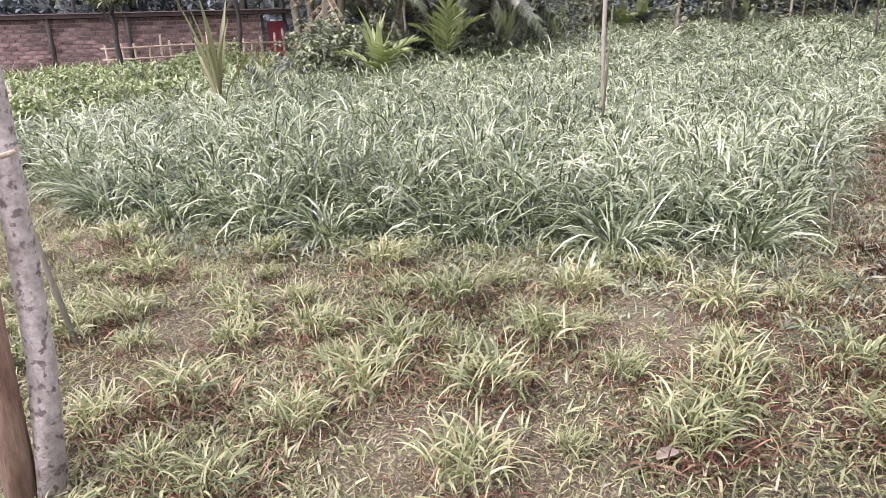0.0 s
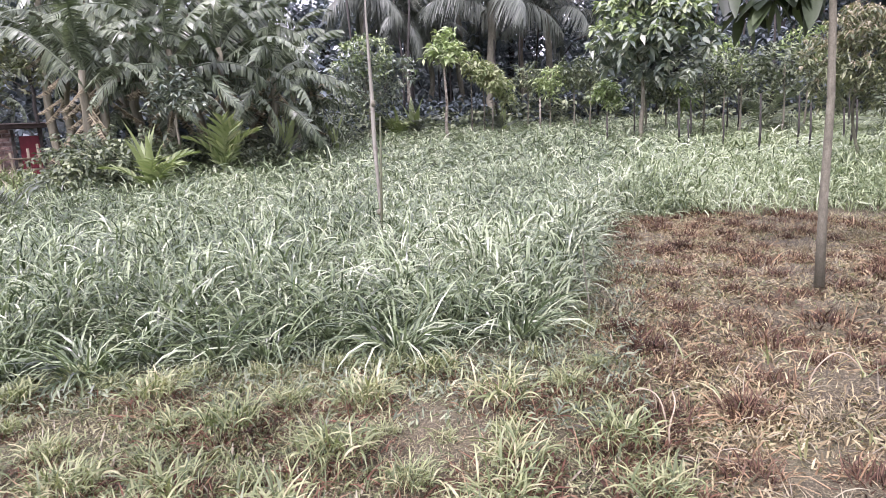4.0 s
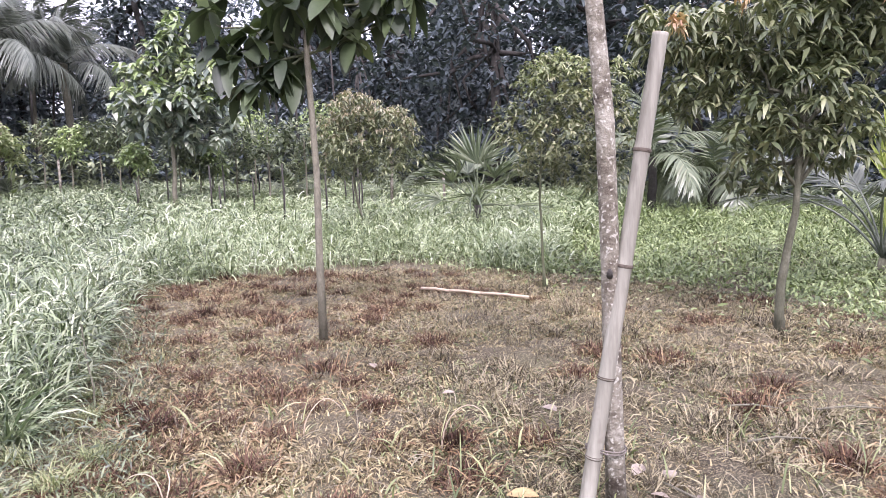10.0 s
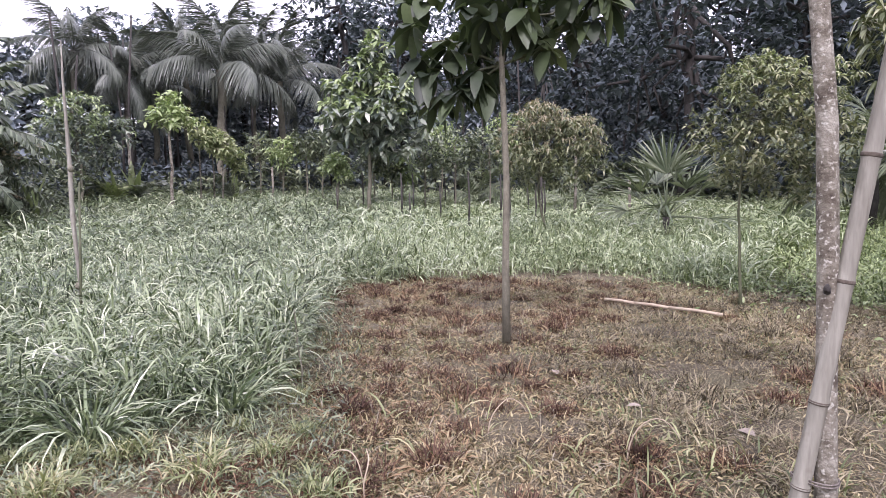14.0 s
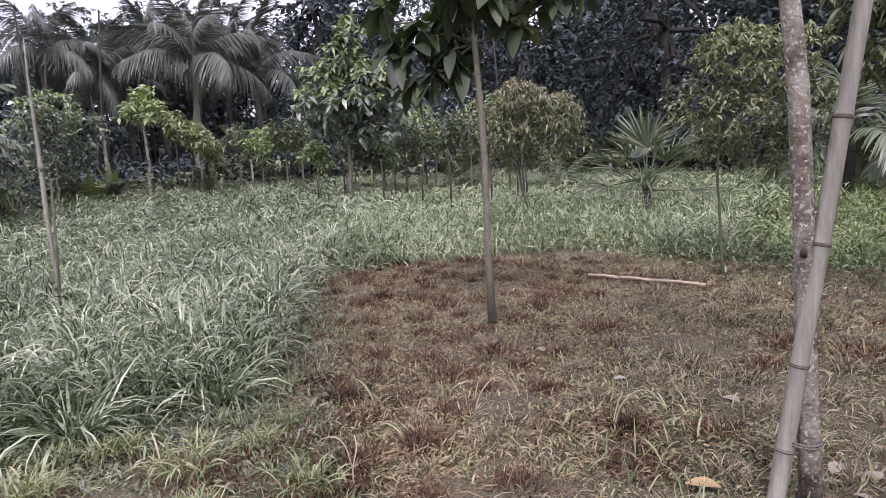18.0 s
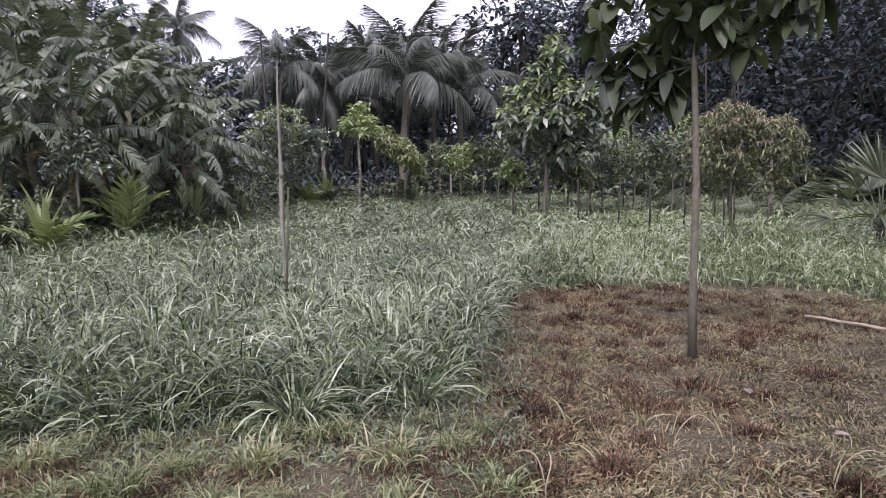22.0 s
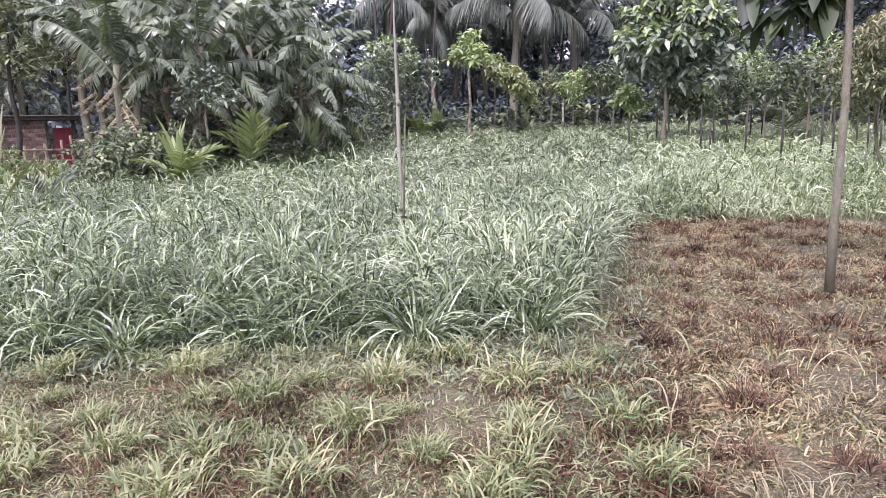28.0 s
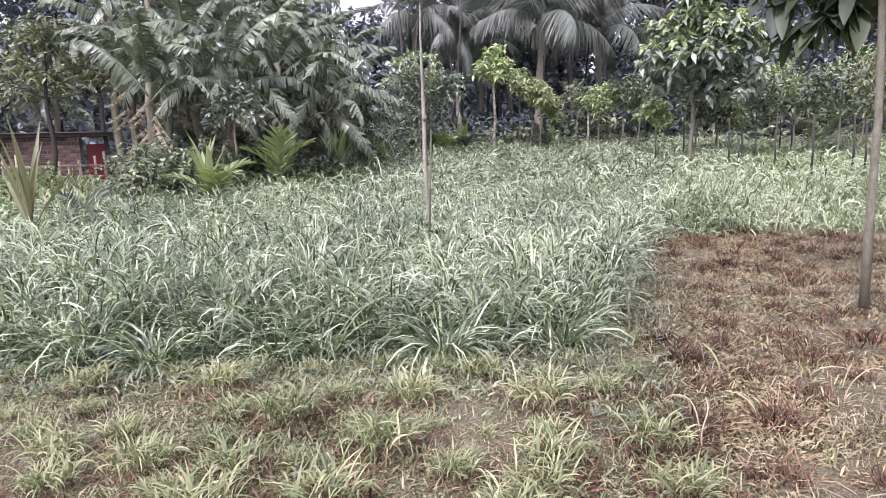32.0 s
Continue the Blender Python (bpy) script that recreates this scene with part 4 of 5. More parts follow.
def undergrowth():
    """The dense shrubs along the wood's foot, all round the field."""
    rng = np.random.default_rng(91)
    for name, mat, n, low, high, near, deep, size, label in (
        ("undergrowth", M_SHRUB, 3000, 0.25, 0.9, 0.6, 5.0, 0.30, "green shrubs and saplings at the foot of the wood"),
        # the inner shrubs get their shade from the darker leaf colour
        ("shaded_undergrowth", M_WOOD_SHADED, 5200, 0.35, 1.3, 1.5, 11.0, 0.34, "shrubs deeper in the wood, shade put into their leaf colour"),
    ):
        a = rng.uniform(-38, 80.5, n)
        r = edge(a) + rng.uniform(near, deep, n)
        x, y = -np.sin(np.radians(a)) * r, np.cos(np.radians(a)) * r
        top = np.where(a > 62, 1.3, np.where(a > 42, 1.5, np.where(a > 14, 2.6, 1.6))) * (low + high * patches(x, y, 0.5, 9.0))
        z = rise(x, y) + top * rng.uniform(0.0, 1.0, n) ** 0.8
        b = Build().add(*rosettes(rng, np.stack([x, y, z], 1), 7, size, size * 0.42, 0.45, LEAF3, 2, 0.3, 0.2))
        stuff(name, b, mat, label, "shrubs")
    # the far thicket, its haze carried by the leaf colour
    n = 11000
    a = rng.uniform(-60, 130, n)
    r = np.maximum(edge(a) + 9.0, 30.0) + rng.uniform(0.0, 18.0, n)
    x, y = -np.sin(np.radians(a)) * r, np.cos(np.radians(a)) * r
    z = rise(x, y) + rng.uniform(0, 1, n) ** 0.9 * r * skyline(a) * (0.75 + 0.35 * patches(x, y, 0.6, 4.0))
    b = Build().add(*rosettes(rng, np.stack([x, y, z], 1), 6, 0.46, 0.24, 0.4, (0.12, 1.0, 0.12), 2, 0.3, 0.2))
    stuff("far_thicket", b, M_WOOD_HAZED, "thicket deep in the wood, haze put into its leaf colour", "thicket")
    # a dark sheet added behind the trees for the shaded depth of the wood
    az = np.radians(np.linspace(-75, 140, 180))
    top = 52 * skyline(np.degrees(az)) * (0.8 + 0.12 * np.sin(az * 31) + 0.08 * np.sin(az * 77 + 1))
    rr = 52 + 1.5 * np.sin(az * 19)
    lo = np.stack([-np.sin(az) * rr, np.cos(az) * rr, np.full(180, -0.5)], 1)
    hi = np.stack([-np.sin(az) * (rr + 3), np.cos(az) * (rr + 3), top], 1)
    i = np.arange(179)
    me = mesh_of("backdrop", np.concatenate([lo, hi]), np.stack([i, i + 1, i + 181, i + 180], -1), None, True, rough_material("wood_gloom", [(0.35, (0.03, 0.039, 0.038)), (0.6, (0.07, 0.085, 0.08)), (0.8, (0.12, 0.137, 0.125))], 0.9, 0.95, 0.8))
    tagged(new("backdrop", me), "dark sheet behind all trees, standing in for shaded depth", "backdrop", kind="structure")


undergrowth()


# ---------------------------------------------------------------- trees on the field
# young broad-leaved tree in the dead patch
def broad_tree():
    x, y = -2.42, 5.56
    rng = np.random.default_rng(3)
    t = thing("young_tree", x, y, -0.02, "slender grey-barked young tree with large dark hanging leaves", "tree")
    line = np.array([(0, 0, 0), (-0.01, 0, 0.75), (-0.01, 0.01, 1.5), (-0.03, 0, 2.06), (-0.05, -0.01, 2.52), (-0.04, 0, 2.9), (0.0, 0.02, 3.4)])
    part("trunk", Build().add(*tube(line, (0.040, 0.032, 0.029, 0.027, 0.026, 0.024, 0.018), 12)).mesh("trunk", M_BARK), t)
    ends = [(-0.75, -0.30, 2.35), (-0.55, -0.2, 2.15), (-0.6, 0.2, 2.95), (0.8, 0.1, 3.1), (0.2, -0.3, 3.2), (-0.2, -0.2, 3.3), (-0.9, -0.45, 2.75), (-0.35, 0.25, 2.5), (0.7, 0.3, 2.75), (0.95, 0.4, 3.0), (0.5, -0.25, 2.95), (-0.3, -0.4, 2.9), (0.1, 0.5, 3.1), (0.3, 0.1, 3.5), (-0.6, 0.1, 3.3), (-1.0, -0.3, 3.15), (0.9, 0.2, 3.35)]
    cl = []
    for e in ends:
        e = (e[0] * 0.85, e[1] * 0.85, e[2] + 0.04)
        path = bend(line[4 if e[2] < 2.8 else 5 if e[2] < 3.1 else 6], e, rng, 0.2)
        part("branch", Build().add(*tube(path, np.linspace(0.014, 0.004, 6), 6)).mesh("branch", M_STEM), t)
        for f in (0.4, 0.6, 0.8, 1.0):
            cl.append(path[0] + (np.array(e) - path[0]) * f + rng.normal(0, 0.07, 3))
    part("crown", Build().add(*rosettes(rng, np.array(cl), 8, 0.20, 0.15, 0.55, (0.25, 0.8, 1.0, 0.95, 0.7, 0.1), 3, 0.25, -0.45)).mesh("crown", M_TEAK), t)


broad_tree()


def ring_tree():
    """The lichen-spotted young tree and the bamboo tied to it."""
    rng = np.random.default_rng(8)
    t = thing("lichen_spotted_tree", 0.18, 3.17, -0.03, "thin young tree with pale lichen-spotted bark beside a bamboo pole", "tree")
    line = np.array([(0, 0, 0), (-0.01, 0.0, 0.3), (-0.025, 0.01, 0.65), (-0.04, 0.0, 1.14), (-0.07, 0.0, 1.75), (-0.125, 0, 2.28), (-0.17, 0.02, 2.9), (-0.18, 0.05, 3.7)])
    part("trunk", Build().add(*tube(line, (0.048, 0.043, 0.040, 0.041, 0.040, 0.037, 0.033, 0.022), 14)).mesh("trunk", M_BARK_PALE), t)
    part("knot", Build().add(*tube([(-0.04, -0.035, 1.08), (-0.04, -0.05, 1.10), (-0.04, -0.052, 1.115)], (0.014, 0.013, 0.005), 8)).mesh("knot", M_BARK_DARK), t, "dark branch scar")
    cl = []
    for k in range(6):
        e = np.array([rng.uniform(-0.7, 0.7), rng.uniform(-0.4, 0.7), rng.uniform(3.6, 4.4)])
        path = bend(line[6] if k % 2 else line[7], e, rng, 0.2)
        part("branch", Build().add(*tube(path, np.linspace(0.013, 0.004, 6), 6)).mesh("branch", M_STEM), t)
        cl += [path[0] + (e - path[0]) * f for f in (0.6, 0.8, 1.0)]
    part("crown", Build().add(*rosettes(rng, np.array(cl), 7, 0.26, 0.13, 1.0, (0.12, 0.8, 1.0, 0.6, 0.03), 3, 0.25, -0.2)).mesh("crown", M_TEAK), t)


ring_tree()


M_NODE = rough_material("bamboo_node", [(0.3, (0.05, 0.038, 0.028)), (0.6, (0.12, 0.098, 0.075)), (0.8, (0.20, 0.17, 0.135))], 30, 0.85, 0.4)


def bamboo(name, foot, top, radius, knots, label, group="", split=False):
    t = thing(name, foot[0], foot[1], foot[2], label, "bamboo pole", group)
    a, e = np.zeros(3), np.subtract(top, foot)
    s, rr = [], []
    for i in range(len(knots) - 1):
        k0, k1 = knots[i], knots[i + 1]
        for f in (0.0, 0.03, 0.08, 0.5, 0.92, 0.97):
            s.append(k0 + (k1 - k0) * f)
            rr.append(radius * (1.12 if f in (0.0,) else 1.04 if f in (0.03, 0.97) else 1.0) * (1 - 0.1 * s[-1]))
    s.append(1.0)
    rr.append(radius * 0.92)
    part("culm", Build().add(*tube(a + np.array(s)[:, None] * e, rr, 14)).mesh("culm", M_BAMBOO), t)
    for k in knots[1:-1]:
        c = a + k * e
        w = unit(e) * 0.006
        part("node_ring", Build().add(*tube([c - w * 1.5, c - w, c + w, c + w * 1.5], (radius * 0.98, radius * 1.08, radius * 1.08, radius * 0.98), 14)).mesh("node_ring", M_NODE), t)
    c, w = a + e, unit(e)
    part("cut_end", Build().add(*tube([c - w * 0.03, c + w * 0.002, c + w * 0.0022, c - w * 0.04], (radius * 0.9, radius * 0.91, radius * 0.68, radius * 0.66), 14)).mesh("cut_end", M_STRAW_WOOD), t, "pale sawn bamboo end")
    return t


M_STRAW_WOOD = rough_material("sawn_bamboo", [(0.3, (0.36, 0.29, 0.2)), (0.7, (0.55, 0.47, 0.35))], 30, 0.8, 0.2)
bamboo("bamboo_pole", (0.045, 3.10, -0.03), (0.33, 3.235, 2.07), 0.036, (0.0, 0.13, 0.30, 0.535, 0.77, 1.0), "weathered grey bamboo pole leaning against the young tree")

# small tie of cord round the tree and the pole
M_CORD = rough_material("old_cord", [(0.3, (0.10, 0.09, 0.08)), (0.7, (0.25, 0.22, 0.19))], 60, 0.9, 0.3)
cord = thing("tie_cord", 0.13, 3.155, 0.27, "old grey cord tying the bamboo pole to the tree", "cord")
ang_c = np.linspace(0, 2 * np.pi, 22)
for dz_c in (0.0, 0.012):
    part("loop", Build().add(*tube(np.stack([0.088 * np.cos(ang_c), 0.056 * np.sin(ang_c) - 0.005, dz_c + 0.006 * np.sin(ang_c * 2)], 1), 0.004, 6)).mesh("loop", M_CORD), cord)

# fallen bamboo stick
stick = thing("fallen_stick", -1.56, 7.71, 0.075, "long pale bamboo stick lying on dead grass", "stick")
for k_s, (s0, s1) in enumerate(((-0.68, -0.3), (-0.3, 0.1), (0.1, 0.68))):
    part("stick_section", Build().add(*tube([(s0, -0.23 * s0, 0.0), ((s0 + s1) / 2, -0.23 * (s0 + s1) / 2, 0.01), (s1 - 0.005, -0.23 * s1, 0.0)], (0.019, 0.016, 0.018), 8)).mesh("stick_section", M_STRAW_WOOD), stick)

# right-hand small tree, sapling in front of the mango, saplings in the grass
big_mango = leafy_tree("big_mango_tree", -12.6, 6.85, "curved mango tree with drooping leaves and orange new shoots", "tree", [(0, 0, 0), (0.0, 0, 0.55), (0.07, 0.02, 1.0), (0.1, 0.02, 1.5), (0.12, 0.05, 2.1)], 0.042, [(-0.9, 0.5, 2.75, 0.45, 0.3), (1.45, 0.8, 2.95, 0.5, 0.35), (-0.2, 0.4, 1.5, 0.35, 0.25), (-0.35, 0.3, 2.2, 0.5, 0.4), (0.15, 0.2, 2.1, 0.55, 0.5), (0.5, 0.5, 2.25, 0.42, 0.45), (-0.75, 0.4, 2.35, 0.42, 0.4), (0.0, 0.4, 2.75, 0.7, 0.4), (0.7, 0.6, 2.85, 0.6, 0.42), (1.1, 0.7, 2.85, 0.45, 0.35), (-0.1, 0.1, 1.75, 0.4, 0.3), (0.5, 0.3, 1.75, 0.4, 0.3), (0.4, 0.3, 3.3, 0.7, 0.35), (-0.65, 0.2, 2.7, 0.35, 0.3)], 1050, 9, 0.12, [M_MANGO, M_MANGO_OLIVE], M_BARK_OLIVE, 62, droop=0.7, width=0.34, tips=420, flat=0.05)
rng = np.random.default_rng(162)
for sx, sy, sz in ((-0.97, -0.12, 2.77), (-0.91, -0.12, 2.72), (-0.47, -0.2, 2.92), (-0.38, -0.2, 2.90), (0.68, -0.3, 2.86)):
    part("shoot_stem", Build().add(*tube([(sx + 0.08, sy + 0.05, sz - 0.3), (sx + 0.01, sy, sz - 0.1), (sx, sy, sz)], (0.005, 0.004, 0.003), 5)).mesh("shoot_stem", M_STEM), big_mango)
    part("orange_shoot", Build().add(*rosettes(rng, [(sx, sy, sz), (sx, sy, sz + 0.04), (sx + 0.03, sy, sz + 0.07)], 7, 0.09, 0.03, 0.9, LEAF, 2, 0.3, 0.1)).mesh("orange_shoot", M_SHOOT), big_mango, "limp orange new leaves")
leafy_tree("mango_tree", 5.6, 8.54, "young mango tree with yellowish olive crown on a very thin stem", "tree", [(0, 0, 0), (-0.03, 0, 0.5), (-0.06, 0, 1.0), (-0.05, 0, 1.6), (0.0, 0, 2.2)], 0.019, [(0.1, 0, 2.45, 0.5, 0.4), (-0.35, 0.1, 2.05, 0.42, 0.3), (0.5, 0.1, 2.3, 0.5, 0.4), (0.1, -0.15, 1.85, 0.5, 0.3), (0.2, 0.2, 2.75, 0.35, 0.22), (0.75, 0.3, 1.95, 0.45, 0.4), (0.35, 0.3, 1.55, 0.45, 0.28), (-0.1, 0.3, 1.6, 0.4, 0.25), (0.8, 0.3, 2.6, 0.35, 0.25), (0.7, 0.4, 1.45, 0.35, 0.25)], 1050, 8, 0.072, [M_MANGO_OLIVE, M_YELLOW], M_STEM, 63, droop=0.5, width=0.38, tips=190, flat=0.1)
leafy_tree("bronze_mango_tree", 21.2, 13.5, "young mango tree with bronze young leaves on top", "tree", [(0, 0, 0), (-0.12, 0, 0.6), (-0.22, 0, 1.1), (-0.2, 0, 1.7), (-0.1, 0, 2.2)], 0.03, [(-0.15, 0, 2.5, 0.62, 0.4), (-0.7, 0, 2.1, 0.5, 0.42), (0.5, 0.1, 2.25, 0.55, 0.42), (-0.1, -0.2, 1.85, 0.6, 0.35), (0.75, 0.2, 1.75, 0.45, 0.4), (-0.6, 0.1, 1.6, 0.45, 0.35), (0.3, 0, 1.45, 0.5, 0.3)], 950, 9, 0.098, [M_MANGO_OLIVE, M_MANGO_TIP], M_BARK_OLIVE, 64, droop=0.6, width=0.36, tips=260, flat=0.1)
leafy_tree("light_green_tree", 36.6, 20.0, "young tree with big light green leaves at the top", "tree", [(0, 0, 0), (0.05, 0, 1.2), (0.0, 0, 2.2), (0.1, 0, 3.6)], 0.07, [(0.35, 0.1, 5.0, 0.5, 0.55), (0.1, 0, 4.3, 0.75, 0.6), (-0.6, -0.2, 3.6, 0.75, 0.6), (1.0, 0.2, 3.6, 0.8, 0.6), (0.1, -0.3, 3.1, 1.2, 0.6), (1.4, 0.3, 2.9, 0.7, 0.45), (-1.1, 0.1, 2.9, 0.7, 0.5), (-0.3, 0.2, 2.4, 0.9, 0.4), (0.9, 0.2, 2.3, 0.8, 0.4)], 430, 8, 0.27, [M_SHADE_LEAF, M_LIGHT], M_BARK, 65, droop=0.5, width=0.55, tips=230, flat=0.0)
leafy_tree("slender_tree", 52.3, 23.5, "slender pale-stemmed young tree with a small leafy crown", "tree", [(0, 0, 0), (0.05, 0, 1.5), (0.0, 0, 2.6), (0.1, 0, 3.3)], 0.06, [(0.0, 0, 3.3, 0.55, 0.4), (0.55, 0, 3.1, 0.5, 0.35), (-0.6, 0, 3.2, 0.45, 0.35), (0.2, 0, 3.7, 0.4, 0.3)], 100, 7, 0.25, [M_LIGHT], M_BARK_PALE, 66, droop=0.45, width=0.4, flat=0.1)
for k_y, (az_y, r_y, h_y) in enumerate(((50.2, 25, 2.9), (49.2, 25.3, 2.5), (48.5, 25, 2.4), (47.7, 25.6, 2.0))):
    leafy_tree("yellowing_sapling", az_y, r_y, "thin-stemmed sapling with yellowing leaves at the field's far edge", "sapling", [(0, 0, 0), (0.03, 0, h_y * 0.5), (0, 0, h_y)], 0.035, [(0, 0, h_y, 0.5, 0.4), (0.3, 0, h_y - 0.3, 0.4, 0.35)], 75, 7, 0.2, [M_YELLOW], M_BARK_PALE, 67 + k_y, "yellowing saplings", 0.45, 0.4)
for k_y, (az_y, r_y, h_y, c_y) in enumerate(((43.8, 26, 2.2, 0.6), (41.9, 26, 2.5, 0.6), (40.6, 26, 2.4, 0.7), (39.3, 22, 1.7, 0.45), (36.3, 23, 2.0, 0.5), (34.8, 23, 1.7, 0.5), (33.9, 23, 1.7, 0.45), (32.0, 22, 2.1, 0.7), (29.4, 21, 2.2, 0.8), (30.6, 24, 2.6, 0.8), (26.5, 21, 2.2, 0.8), (45.6, 27, 2.4, 0.7), (25.0, 24, 2.8, 0.9))):
    leafy_tree("field_sapling", az_y, r_y, "thin sapling standing in the tall grass", "sapling", [(0, 0, 0), (0.04, 0, h_y * 0.5), (0, 0, h_y)], 0.032, [(0, 0, h_y, c_y, c_y * 0.8), (0.3, 0, h_y - 0.4, c_y * 0.7, c_y * 0.6), (-0.3, 0, h_y - 0.2, c_y * 0.7, c_y * 0.6)], 120, 7, 0.18, [M_SHRUB if k_y % 3 else M_LIGHT], M_BARK, 80 + k_y, "field saplings", 0.45, 0.38)
leafy_tree("edge_sapling", 40.7, 4.85, "little feathery light green sapling on a thin brown stem", "sapling", [(0, 0, 0), (0.01, 0, 0.15), (-0.03, 0, 0.35), (-0.06, 0, 0.6)], 0.008, [(-0.05, 0, 0.45, 0.16, 0.16), (-0.08, 0.02, 0.62, 0.12, 0.14)], 40, 6, 0.07, [M_SHRUB], M_BARK, 97, droop=0.3, width=0.2)


def post(name, points, radii, material, label, category, sides=10):
    p = np.array(points, float)
    t = thing(name, *p[0], label, category)
    part("stem", Build().add(*tube(p - p[0], radii, sides)).mesh("stem", material), t)
    return t


# thin dead stem standing in the tall grass, with its bamboo stake
dead = post("dried_pole", [(-5.80, 3.62, 0), (-5.86, 3.66, 0.6), (-5.84, 3.62, 1.2), (-5.87, 3.64, 1.7), (-5.86, 3.62, 2.45), (-5.85, 3.62, 2.75)], (0.014, 0.016, 0.021, 0.020, 0.010, 0.004), M_BAMBOO, "thin dried stem with broken joints in the tall grass", "dried pole")
for zk in (0.55, 1.17, 1.62):
    part("joint", Build().add(*tube([(-0.05, 0.02, zk - 0.02), (-0.045, 0.01, zk), (-0.05, 0.02, zk + 0.03)], (0.020, 0.026, 0.019), 8)).mesh("joint", M_BARK), dead)
part("side_stem", Build().add(*tube([(0.05, -0.05, 0), (0.0, 0.02, 0.7), (0.06, 0.02, 1.5)], (0.013, 0.012, 0.008), 6)).mesh("side_stem", M_STEM), dead)

# thin fence stakes by the wood
for az_s, r_s, h_s in ((19.3, 18, 2.75), (44.6, 25, 1.5), (15.0, 19, 1.2)):
    x_s, y_s = spot(az_s, r_s)
    z_s = float(rise(x_s, y_s))
    post("thin_stake", [(x_s, y_s, z_s - 0.1), (x_s + 0.02, y_s, z_s + h_s * 0.5), (x_s, y_s, z_s + h_s)], (0.045, 0.04, 0.035), M_BARK_PALE, "thin pale stake standing in the grass", "stake")

rng_s = np.random.default_rng(61)
for k_s in range(34):
    az_s = float(rng_s.uniform(14, 60))
    r_s = float(edge(az_s) + rng_s.uniform(2.0, 8.0))
    x_s, y_s = spot(az_s, r_s)
    z_s, h_s, l_s = float(rise(x_s, y_s)), float(rng_s.uniform(4.5, 7.5)), rng_s.normal(0, 0.2, 2)
    tagged(post("thin_tree", [(x_s, y_s, z_s - 0.1), (x_s + l_s[0], y_s, z_s + h_s * 0.5), (x_s + l_s[1], y_s, z_s + h_s)], (0.06, 0.05, 0.035), M_BARK_DARK, "thin bare tree stem at the foot of the wood", "tree stem"), "thin bare tree stem at the foot of the wood", "tree stem", "wood stems")
for k_s in range(16):
    az_s, r_s = float(rng_s.uniform(21, 42)), float(rng_s.uniform(15, 23))
    x_s, y_s = spot(az_s, r_s)
    z_s, h_s = float(rise(x_s, y_s)), float(rng_s.uniform(0.9, 1.5))
    tagged(post("bare_sapling", [(x_s, y_s, z_s - 0.1), (x_s + 0.03, y_s, z_s + h_s * 0.5), (x_s, y_s, z_s + h_s)], (0.024, 0.022, 0.016), M_BARK_DARK, "thin dark bare sapling stem in the grass", "sapling"), "thin dark bare sapling stem in the grass", "sapling", "field stems")

# two stems close by at the start
old = post("rotten_post", [(-2.22, -0.765, -0.05), (-2.26, -0.745, 0.6), (-2.29, -0.71, 1.2), (-2.32, -0.68, 1.9)], (0.05, 0.046, 0.044, 0.04), M_ROT, "rotten brown wooden post beside the pale young tree", "post", 9)
pale = post("pale_young_tree", [(-2.19, -0.675, -0.05), (-2.30, -0.64, 0.43), (-2.31, -0.615, 0.91), (-2.33, -0.60, 1.2), (-2.35, -0.60, 1.5), (-2.38, -0.6, 2.1), (-2.4, -0.6, 2.9)], (0.047, 0.044, 0.040, 0.032, 0.027, 0.02, 0.012), M_BARK_LIGHT, "pale spotted thin tree trunk tied to a post", "tree", 12)
tie = thing("bark_tie", -2.29, -0.66, 1.09, "strip of bark tied round post and trunk", "tie")
part("band", Build().add(*tube(np.stack([0.075 * np.cos(ang_c), 0.085 * np.sin(ang_c), 0.012 * np.sin(ang_c)], 1), 0.008, 6)).mesh("band", M_STRAW_WOOD), tie)
lean_stick = post("leaning_stick", [(-3.35, -0.75, 0.0), (-3.45, -0.88, 0.8), (-3.55, -1.02, 1.6)], (0.014, 0.013, 0.01), M_BAMBOO, "thin grey stick leaning in the grass", "stick")

# ---------------------------------------------------------------- palms near the field
COCO_LOW = fronds_of("low", 2.5, 0.55, M_PALM, arch=0.62, pairs=40, width=0.036, hang=0.45, start=0.46, vee=0.15)
coconut = palm("young_coconut", -18.3, 10.3, "young coconut palm with a bright yellow-green spear leaf", 0.3, 0.06, COCO_LOW, 11, 31, tilt=(74, 38), size=0.9, bark=M_BARK_OLIVE)
CLOSED = fronds_of("closed", 2.05, 0.55, M_SPEAR_BRIGHT, arch=0.06, pairs=34, width=0.036, hang=0.0, start=0.5, vee=0.0)
for k, (el, turn) in enumerate(((-76, 20), (-79, 150), (-78, 265))):
    part("spear_leaf", CLOSED[k], coconut, "upright yellow-green unopened leaf").matrix_basis = pose(0, 0, 0.3, 0, 0, turn) @ pose(0, 0, 0, 0, el, 0) @ Matrix.Diagonal((1, 0.55, 0.55, 1))
FAN = []
